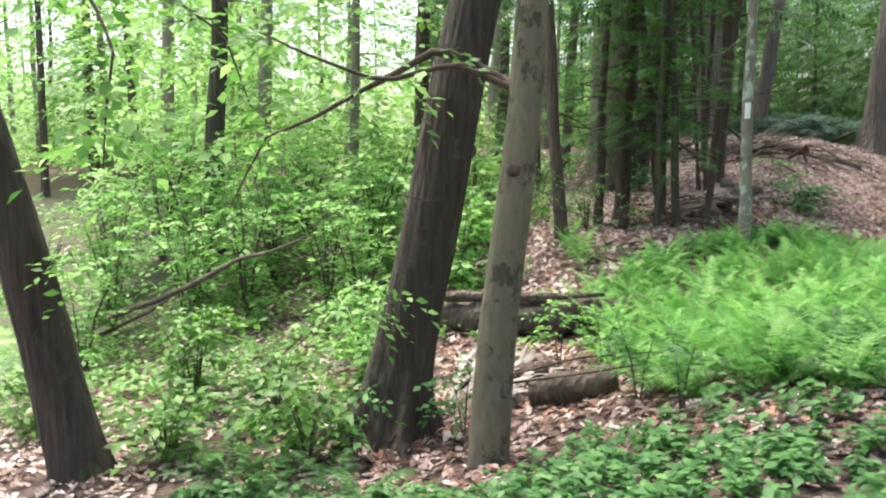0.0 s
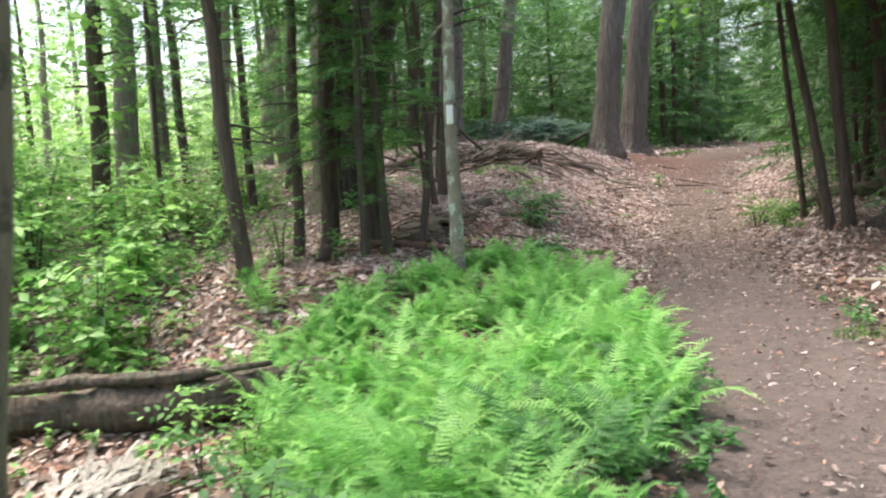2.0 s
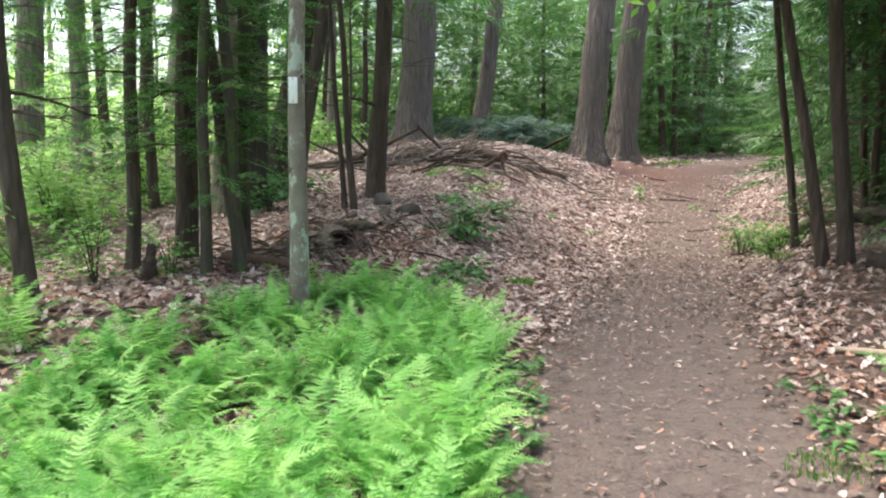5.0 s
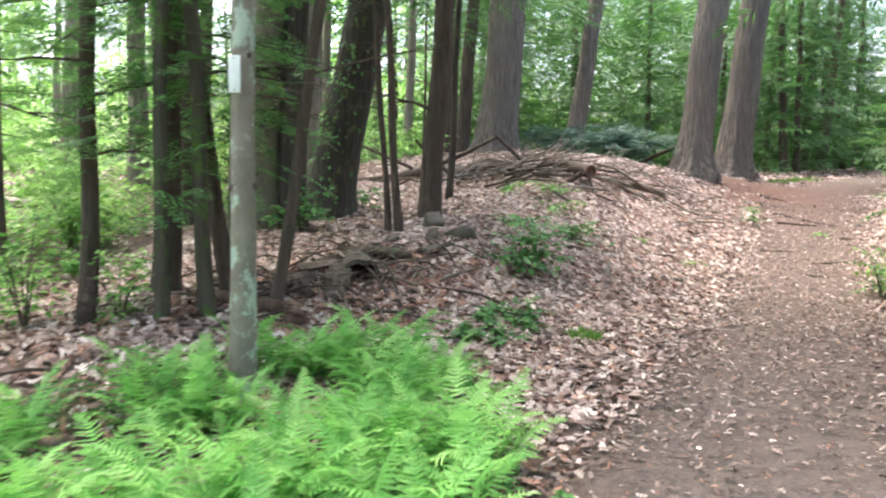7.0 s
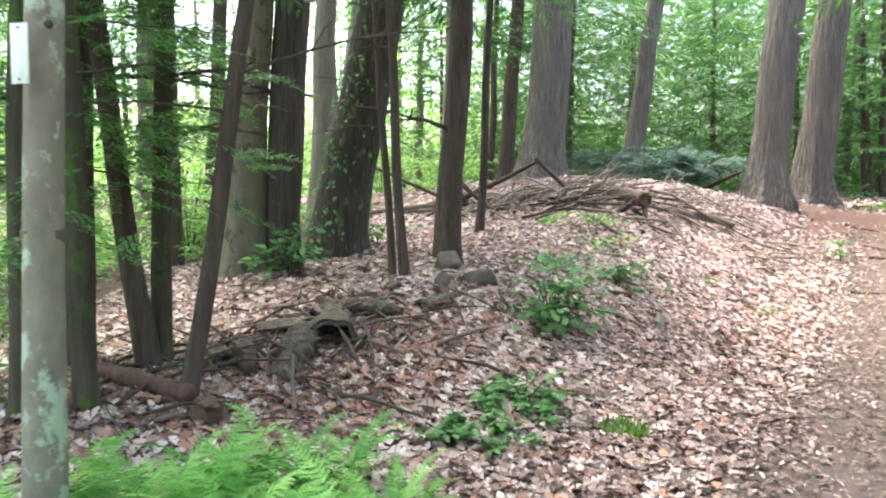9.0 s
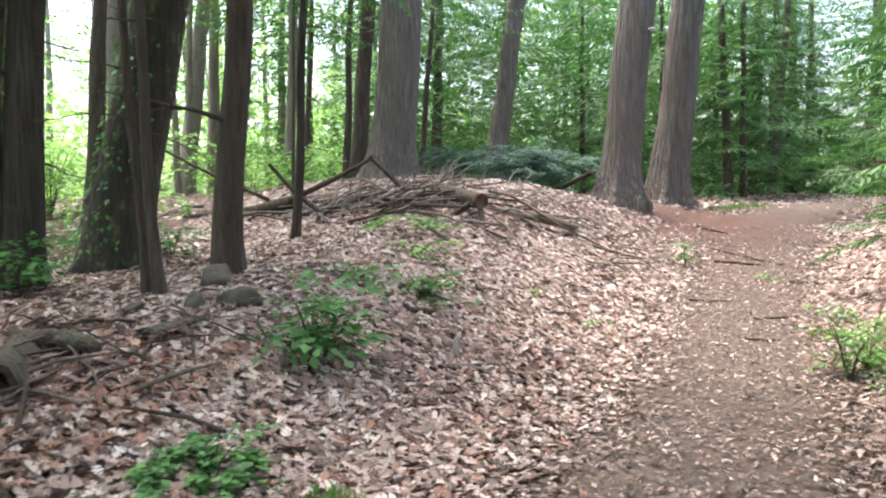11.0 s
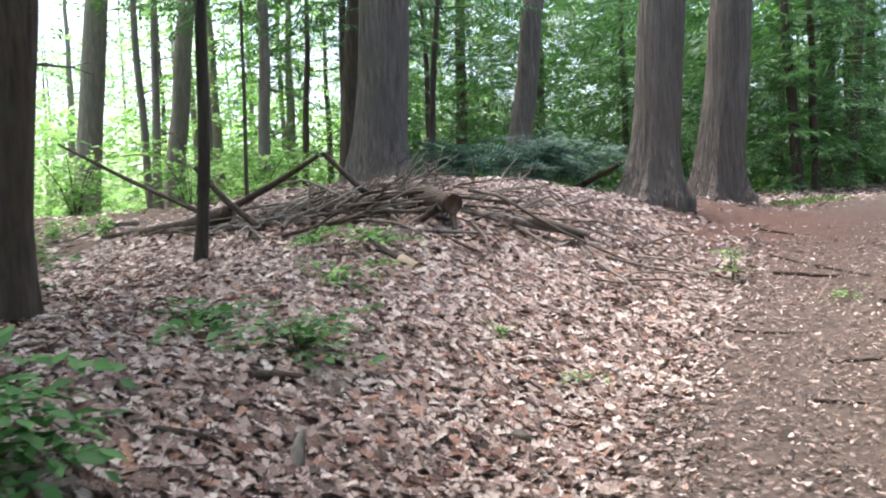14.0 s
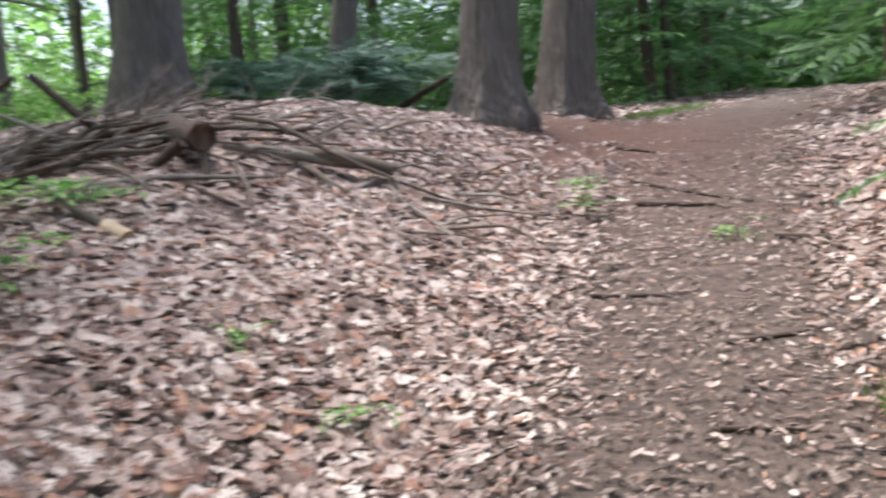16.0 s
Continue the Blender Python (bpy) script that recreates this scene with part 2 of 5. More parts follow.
# ---- mesh helpers ----
class Builder:
    """Collects vertices and quads for one mesh."""

    def __init__(self):
        self.v, self.f, self.n = [], [], 0

    def put(self, verts, quads):
        self.v.append(np.asarray(verts, float).reshape(-1, 3))
        self.f.append(np.asarray(quads, int).reshape(-1, 4) + self.n)
        self.n += len(self.v[-1])

    def tube(self, pts, radii, sides=8, rough=0.0, seed=0, cap=True):
        pts = np.asarray(pts, float)
        d = np.gradient(pts, axis=0)
        d /= np.linalg.norm(d, axis=1)[:, None] + 1e-9
        ref = np.array([1.0, 0, 0]) if abs(d[0][0]) < 0.8 else np.array([0, 0, 1.0])
        u = np.cross(d, ref)
        u /= np.linalg.norm(u, axis=1)[:, None] + 1e-9
        w = np.cross(d, u)
        a = np.linspace(0, 2 * np.pi, sides, endpoint=False)
        r = np.asarray(radii, float)
        r = r if r.ndim == 2 else r[:, None] * np.ones(sides)
        if rough:
            r = r * (1 + rough * np.random.RandomState(seed).uniform(-1, 1, r.shape))
        ring = pts[:, None] + r[..., None] * (np.cos(a)[None, :, None] * u[:, None] + np.sin(a)[None, :, None] * w[:, None])
        k = len(pts)
        q = [(i * sides + j, i * sides + (j + 1) % sides, (i + 1) * sides + (j + 1) % sides, (i + 1) * sides + j) for i in range(k - 1) for j in range(sides)]
        verts = ring.reshape(-1, 3)
        if cap:
            for end, row in ((0, 0), (k - 1, k - 1)):
                c = len(verts)
                verts = np.vstack([verts, pts[end]])
                for j in range(0, sides, 2):
                    q.append((c, row * sides + j, row * sides + (j + 1) % sides, row * sides + (j + 2) % sides))
        self.put(verts, q)

    def mesh(self, name, material, smooth=False):
        me = bpy.data.meshes.new(name)
        v, f = np.concatenate(self.v), np.concatenate(self.f)
        me.vertices.add(len(v))
        me.vertices.foreach_set("co", v.astype(np.float32).ravel())
        me.loops.add(f.size)
        me.loops.foreach_set("vertex_index", f.astype(np.int32).ravel())
        me.polygons.add(len(f))
        me.polygons.foreach_set("loop_start", np.arange(0, f.size, 4, dtype=np.int32))
        if smooth:
            me.polygons.foreach_set("use_smooth", np.ones(len(f), bool))
        me.update(calc_edges=True)
        me.validate()
        me.materials.append(material)
        return me


def part(name, data, parent, label=""):
    ob = new(name, data)
    ob.parent = parent
    return tagged(ob, label)


def thing(name, x, y, z, label, category, group="", kind=""):
    ob = new(name)
    ob.location = (x, y, z)
    ob.empty_display_size = 0.1
    return tagged(ob, label, category, group, kind)


def turned(v, yaw, pitch=0.0, roll=0.0, scale=1.0, at=(0, 0, 0)):
    """Vertices turned about x (roll), y (pitch up) and z (yaw), scaled and moved."""
    m = np.array(Euler((roll, -pitch, yaw)).to_matrix())
    return (v * scale) @ m.T + np.asarray(at, float)


# ---- the lie of the land ----
def smooth(a, b, v):
    u = np.clip((v - a) / (b - a), 0, 1)
    return u * u * (3 - 2 * u)


def path_x(y):
    return np.interp(y, [-6, -1, 2, 6, 10, 15, 17, 20, 24, 28, 40], [-1.2, -0.4, 0.3, 0.9, 1.0, 1.6, 1.95, 2.1, 2.7, 4.0, 9.5])


def land(x, y):
    x, y = np.asarray(x, float), np.asarray(y, float)
    p = np.interp(y, [-40, 0, 6, 10, 13, 15, 17, 19, 20, 22, 24, 26, 28, 30, 38, 60, 120], [0.1, 0.15, 0.18, 0.2, 0.18, 0.16, 0.14, 0.28, 0.41, 0.72, 1.1, 1.42, 1.54, 1.62, 1.75, 2.0, 2.8])
    dx = path_x(y) - x
    m = np.interp(y, [-10, 4, 6.5, 8.5, 10, 13, 16, 18, 20, 22, 24, 25.5, 28, 30, 40], [-1.0, -0.8, -0.6, -0.1, 0.36, 0.5, 0.92, 0.96, 1.0, 1.05, 1.0, 0.55, 0.3, 0.12, 0.2])
    left = m * smooth(0.8, 4.3, dx)
    far = -smooth(5, 14, dx) * np.interp(y, [0, 10, 20, 26], [0.5, 0.6, 0.0, 0.0])
    right = np.interp(y, [0, 10, 13, 16, 20, 26], [0, 0, 0.25, 0.5, 0.4, 0.1]) * smooth(0.9, 2.2, -dx)
    knoll = 0.32 * np.exp(-(((x + 4.0) / 2.2) ** 2) - ((y - 25.4) / 2.0) ** 2)
    return p + left + far + right + knoll


def ground_z(x, y):
    x, y = np.asarray(x, float), np.asarray(y, float)
    lump = 0.03 * np.sin(2.1 * x + 0.7 * y) * np.sin(1.7 * y - 0.4 * x) + 0.012 * np.sin(7.3 * x + 2.0) * np.sin(6.1 * y)
    return land(x, y) + lump * (0.4 + 0.6 * smooth(0.5, 1.2, np.abs(x - path_x(y))))


def gz(x, y):
    return float(ground_z(x, y))


# ---- ground ----
def spaced(fine_a, fine_b, step, ends):
    mid = list(np.arange(fine_a, fine_b + 1e-6, step))
    lo, hi, s = [], [], step
    v = fine_a
    while v > ends[0]:
        s *= 1.25
        v -= s
        lo.append(v)
    v, s = fine_b, step
    while v < ends[1]:
        s *= 1.25
        v += s
        hi.append(v)
    return np.array(lo[::-1] + mid + hi)


def build_ground():
    xs, ys = spaced(-9, 6, 0.16, (-400, 400)), spaced(-3, 30, 0.16, (-300, 600))
    gx, gy = np.meshgrid(xs, ys)
    v = np.stack([gx, gy, ground_z(gx, gy)], -1).reshape(-1, 3)
    nx = len(xs)
    i, j = np.meshgrid(np.arange(len(ys) - 1), np.arange(nx - 1), indexing="ij")
    a = (i * nx + j).ravel()
    b = Builder()
    b.put(v, np.stack([a, a + 1, a + nx + 1, a + nx], -1))
    me = b.mesh("ground", SOIL, True)
    x, y = v[:, 0], v[:, 1]
    rnd = np.random.RandomState(5).uniform(-0.15, 0.15, len(v))
    worn = (1 - smooth(0.5, 1.0, np.abs(x - path_x(y)) + rnd)) * (1 - 0.45 * smooth(11.5, 15.5, y))
    needles = np.exp(-(((x - 1.5) / 1.9) ** 2 + ((y - 24.8) / 2.5) ** 2)) * 0.95
    green = smooth(8, 13, path_x(y) - x) * (1 - smooth(14, 22, y)) * 0.6 + smooth(26, 30, y) * smooth(0.0, 2.0, x - 2.2 - (y - 26) * 0.1) * (1 - smooth(1.0, 2.0, path_x(y) - x + 1.5)) * 0.06
    lay = me.color_attributes.new("cover", "FLOAT_COLOR", "POINT")
    col = np.stack([worn, needles, np.clip(green, 0, 1), np.ones(len(v))], -1).astype(np.float32)
    lay.data.foreach_set("color", col.ravel())
    tagged(new("ground", me), "brown forest floor with a trodden dirt path and low mounds", "ground", kind="structure")


build_ground()

_w = Builder()
_w.put([(-90, -40, -0.76), (-9.0, -40, -0.76), (-9.0, 8.4, -0.76), (-90, 16, -0.76)], [(0, 1, 2, 3)])
tagged(new("water", _w.mesh("water", WATER)), "still pond water with green algae in the hollow", "water", kind="structure")

# ---- leaves and sprays ----
LEAF_V = np.array([(0, 0, 0), (0.45, 0.3, 0.06), (1, 0, -0.05), (0.45, -0.3, 0.06), (0.5, 0, -0.02)])
LEAF_Q = np.array([(0, 4, 2, 1), (0, 3, 2, 4)])


def spray_leaves(rng, n, length, size, droop=0.15):
    """A leafy twig along +x: vertices and quads of its leaves."""
    vs, qs = [], []
    for k in range(n):
        u = (k + 0.6) / n
        side = 1 if k % 2 else -1
        at = (u * length, rng.uniform(-0.03, 0.03), -droop * length * u * u + rng.uniform(-0.05, 0.05) * length)
        yaw = side * rng.uniform(0.5, 1.2) if k < n - 1 else 0.0
        vs.append(turned(LEAF_V, yaw, rng.uniform(-0.5, 0.3), rng.uniform(-0.5, 0.5), size * rng.uniform(0.7, 1.2), at))
        qs.append(LEAF_Q + 5 * k)
    return np.concatenate(vs), np.concatenate(qs)


def spray_needles(rng, length, width=0.014):
    """A flat hemlock spray along +x, of side twigs that are narrow needled blades."""
    vs, qs, c = [], [], 0
    pairs = 9
    for k in range(pairs):
        u = (k + 0.5) / pairs
        for side in (1, -1):
            ln = length * 0.42 * (1 - 0.75 * u) * rng.uniform(0.8, 1.1)
            v = np.array([(0, -width, 0), (ln * 0.6, -width * 1.3, -0.01), (ln, 0, -0.04), (ln * 0.5, width * 1.3, 0.0)])
            vs.append(turned(v, side * rng.uniform(0.7, 1.0), rng.uniform(-0.2, 0.1), 0, 1, (u * length, 0, -0.12 * length * u * u)))
            qs.append(np.array([(0, 1, 2, 3)]) + c)
            c += 4
    return np.concatenate(vs), np.concatenate(qs)


def spray_fine(rng, length):
    """A lacy hemlock spray along +x: side twigs set with short needled blades."""
    vs, qs, c = [], [], 0
    blade = np.array([(0, -0.25, 0), (0.6, -0.3, 0), (1.0, 0, -0.05), (0.5, 0.3, 0)])
    for k in range(10):
        u = (k + 0.5) / 10
        for side in (1, -1):
            ln, yaw = length * 0.4 * (1 - 0.8 * u) * rng.uniform(0.75, 1.15), side * rng.uniform(0.65, 1.0)
            root = np.array((u * length, 0, -0.14 * length * u * u))
            way = np.array((math.cos(yaw), math.sin(yaw), rng.uniform(-0.25, 0.05)))
            for j in range(5):
                w = (j + 0.4) / 5
                a = yaw + (0.75 if j % 2 else -0.75) * (j < 4)
                vs.append(turned(blade, a, rng.uniform(-0.2, 0.1), 0, 0.012 + 0.3 * ln * (1 - 0.5 * w), root + way * ln * w))
                qs.append(np.array([(0, 1, 2, 3)]) + c)
                c += 4
    return np.concatenate(vs), np.concatenate(qs)


def foliage(seed, count, place, kind, size, length):
    """One mesh of many sprays; place(rng) gives where each starts and which way it points."""
    rng = np.random.RandomState(seed)
    b = Builder()
    make = {"needle": lambda: spray_needles(rng, length), "fine": lambda: spray_fine(rng, length), "leaf": lambda: spray_leaves(rng, 9, length, size * 1.08)}[kind]
    stock = [make() for _ in range(6)]
    for _ in range(count):
        at, yaw, pitch = place(rng)
        v, q = stock[rng.randint(6)]
        b.put(turned(v, yaw, pitch, rng.uniform(-0.5, 0.5), rng.uniform(0.7, 1.3), at), q)
    return b


def crown_place(z0, z1, r0, r1, gap=0.45):
    """Sprays in uneven tiers round a stem between two heights."""

    def at(rng):
        while True:
            u = rng.uniform(0, 1)
            a = rng.uniform(0, 2 * np.pi)
            if np.sin(3 * a + 9 * u) * np.sin(17 * u + 2 * a) > -gap:
                break
        far = (r0 + (r1 - r0) * u) * np.sqrt(rng.uniform(0.05, 1.0))
        return (far * np.cos(a), far * np.sin(a), z0 + (z1 - z0) * u + rng.uniform(-0.2, 0.2)), a + rng.uniform(-0.7, 0.7), rng.uniform(-0.45, 0.2)

    return at


CROWNS = {
    "pine": [foliage(s, 200, crown_place(9.0, 16, 2.6, 1.0), "needle", 0, 1.0).mesh("pine_crown", LEAF_BLUE) for s in (1, 2)],
    "hemlock": [foliage(s, 170, crown_place(3.2, 10, 1.8, 0.5), "needle", 0, 0.75).mesh("hemlock_crown", LEAF_HEMLOCK) for s in (3, 4, 5)],
    "low": [foliage(s, 120, crown_place(0.8, 6, 1.3, 0.35), "needle", 0, 0.6).mesh("young_hemlock_crown", LEAF_HEMLOCK) for s in (6, 7, 8)],
    "near": [foliage(s, 150, crown_place(1.0, 5.5, 1.0, 0.5), "fine", 0, 0.42).mesh("lacy_hemlock_crown", LEAF_LACY) for s in (24, 25, 26)],
    "dense": [foliage(s, 260, crown_place(0.4, 6.5, 1.5, 0.4), "needle", 0, 0.7).mesh("dense_hemlock_crown", LEAF_BOUGH) for s in (21, 22, 23)],
    "oak": [foliage(s, 190, crown_place(5.5, 13, 2.8, 1.6), "leaf", 0.15, 0.8).mesh("broadleaf_crown", LEAF_MID) for s in (9, 10)],
    # broad crowns mostly above view, added to cast shade on the right bank
    "shade_canopy": [foliage(s, 460, crown_place(3.6, 9, 2.7, 1.5, 0.8), "leaf", 0.17, 0.8).mesh("shading_crown", LEAF_MID) for s in (27, 28)],
    "maple": [foliage(s, 130, crown_place(3.6, 9, 2.0, 1.2), "leaf", 0.13, 0.7).mesh("maple_crown", LEAF_MID) for s in (11, 12)],
    # sunlit look comes from the lighter leaf colour
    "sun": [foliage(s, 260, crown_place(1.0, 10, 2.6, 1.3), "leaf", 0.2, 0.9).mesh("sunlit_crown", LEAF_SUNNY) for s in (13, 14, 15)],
    "under": [foliage(s, 200, crown_place(0.3, 5.0, 1.6, 0.9), "leaf", 0.13, 0.7).mesh("understory_crown", LEAF_MID) for s in (16, 17, 18)],
}


# ---- trees ----
def trunk_builder(r, height, lean, flare, seed, sides=18, bend=0.0, lobes=5, ridges=0.0):
    rng = np.random.RandomState(seed)
    zs = np.concatenate([[-0.35, -0.1, 0.0, 0.06, 0.14, 0.26, 0.42, 0.65, 1.0], np.linspace(1.5, 7, 13), np.linspace(8, height, 6)])
    a = np.linspace(0, 2 * np.pi, sides, endpoint=False)
    ph, ph2 = rng.uniform(0, 6.28, 2)
    verts = []
    for z in zs:
        h = max(z, 0.0)
        reach = min(h, 6.0) + 0.4 * max(h - 6.0, 0.0)
        cx = lean[0] * reach + bend * math.sin(h * 0.9 + ph) * min(h, 1.0) + 0.015 * math.sin(h * 2.3 + ph)
        cy = lean[1] * reach + bend * math.cos(h * 0.8 + ph2) * min(h, 1.0) + 0.015 * math.cos(h * 2.0 + ph2)
        base = r * (1 - 0.75 * (h / height) ** 1.2)
        root = flare * math.exp(-h / (0.2 + 0.5 * r))
        rr = base * (1 + root * (0.55 + 0.6 * np.maximum(0, np.cos(lobes * a + ph)) ** 2) + 0.03 * np.sin(2 * a + ph2 + h) + rng.uniform(-0.02, 0.02, sides))
        if ridges:
            wave = np.sin(23 * a + 1.7 * np.sin(1.3 * h + 3 * a + ph)) + 0.6 * np.sin(37 * a + 2.1 * np.sin(0.9 * h + ph2) + 2 * h)
            rr = rr * (1 + ridges * wave)
        verts.append(np.stack([cx + rr * np.cos(a), cy + rr * np.sin(a), np.full(sides, z)], -1))
    q = [(i * sides + j, i * sides + (j + 1) % sides, (i + 1) * sides + (j + 1) % sides, (i + 1) * sides + j) for i in range(len(zs) - 1) for j in range(sides)]
    b = Builder()
    b.put(np.concatenate(verts), q)
    return b


def limb_builder(rng, z, ang, length, r, rise, lean, trunk_r, twigs=3):
    """A bare limb that leaves the stem at height z."""
    b = Builder()
    base = np.array([lean[0] * z, lean[1] * z, z])
    d = np.array([math.cos(ang), math.sin(ang), rise])
    pts = [base + d * length * u + np.array([0, 0, -0.15 * length * u * u]) + rng.uniform(-0.03, 0.03, 3) * length * u for u in np.linspace(0, 1, 6)]
    b.tube(pts, np.linspace(r, r * 0.25, 6), 6)
    for k in range(twigs):
        p = pts[2 + k % 3]
        a2 = ang + rng.uniform(0.4, 0.9) * (1 if k % 2 else -1)
        ln = length * rng.uniform(0.25, 0.45)
        d2 = np.array([math.cos(a2), math.sin(a2), rise + rng.uniform(-0.3, 0.1)])
        b.tube([p, p + d2 * ln * 0.5 + (0, 0, 0.02), p + d2 * ln], [r * 0.4, r * 0.3, r * 0.12], 4)
    return b


TREE_COUNT = [0]


def tree(x, y, r, lean=(0, 0), bark=BARK_HEMLOCK, crown="hemlock", height=13.0, flare=0.5, bend=0.0, limbs=3, label="", lobes=5, limb_from=1.2, name="tree", category="tree", ridges=0.0):
    TREE_COUNT[0] += 1
    seed = 100 + TREE_COUNT[0]
    rng = np.random.RandomState(seed)
    t = thing(name, x, y, gz(x, y), label, category, "forest trees")
    part("trunk", trunk_builder(r, height, lean, flare, seed, bend=bend, lobes=lobes, ridges=ridges, sides=84 if ridges else 18).mesh("trunk", bark, True), t)
    for k in range(limbs):
        z = rng.uniform(limb_from, 5.0)
        part("limb", limb_builder(rng, z, rng.uniform(0, 6.28), rng.uniform(0.5, 1.4), min(0.03, r * 0.22), rng.uniform(-0.15, 0.35), lean, r).mesh("limb", bark), t)
    if crown:
        me = CROWNS[crown][seed % len(CROWNS[crown])]
        c = part("crown", me, t)
        c.location = (lean[0] * 5, lean[1] * 5, 0)
        c.rotation_euler = (0, 0, rng.uniform(0, 6.28))
        s = rng.uniform(0.85, 1.15)
        c.scale = (s, s, s)
    return t


PINE = "tall pine with ridged grey-brown bark and flared roots"
DARK = "dark slender hemlock trunk with bare dead twigs"
# near trees by the hollow
LEFT = tree(-5.78, 2.91, 0.20, (-0.13, -0.15), BARK_DARK, "maple", 9, 0.35, limbs=2, label="dark leaning tree at the edge of the hollow", limb_from=3)
DARKTREE = tree(-3.95, 4.30, 0.24, (0.203, 0.114), BARK_DARK, "oak", 12, 1.1, ridges=0.02, limbs=1, label="dark furrowed tree leaning beside a smooth pale trunk", limb_from=4)
PALE = tree(-2.83, 3.73, 0.135, (0.104, 0.043), BARK_PALE, "maple", 11, 0.12, limbs=1, label="smooth pale olive-grey tree with a dark knot", limb_from=4)
LEAN = tree(-4.17, 9.87, 0.09, (-0.042, -0.02), BARK_HEMLOCK, "hemlock", 10, 0.25, limbs=3, label=DARK)
# the marked tree
marked = tree(-1.75, 9.88, 0.076, (0.027, 0.02), BARK_LICHEN, "maple", 8.5, 0.2, bend=0.006, limbs=2, label="slim grey lichen-spotted tree with a white trail marker", limb_from=2.6)
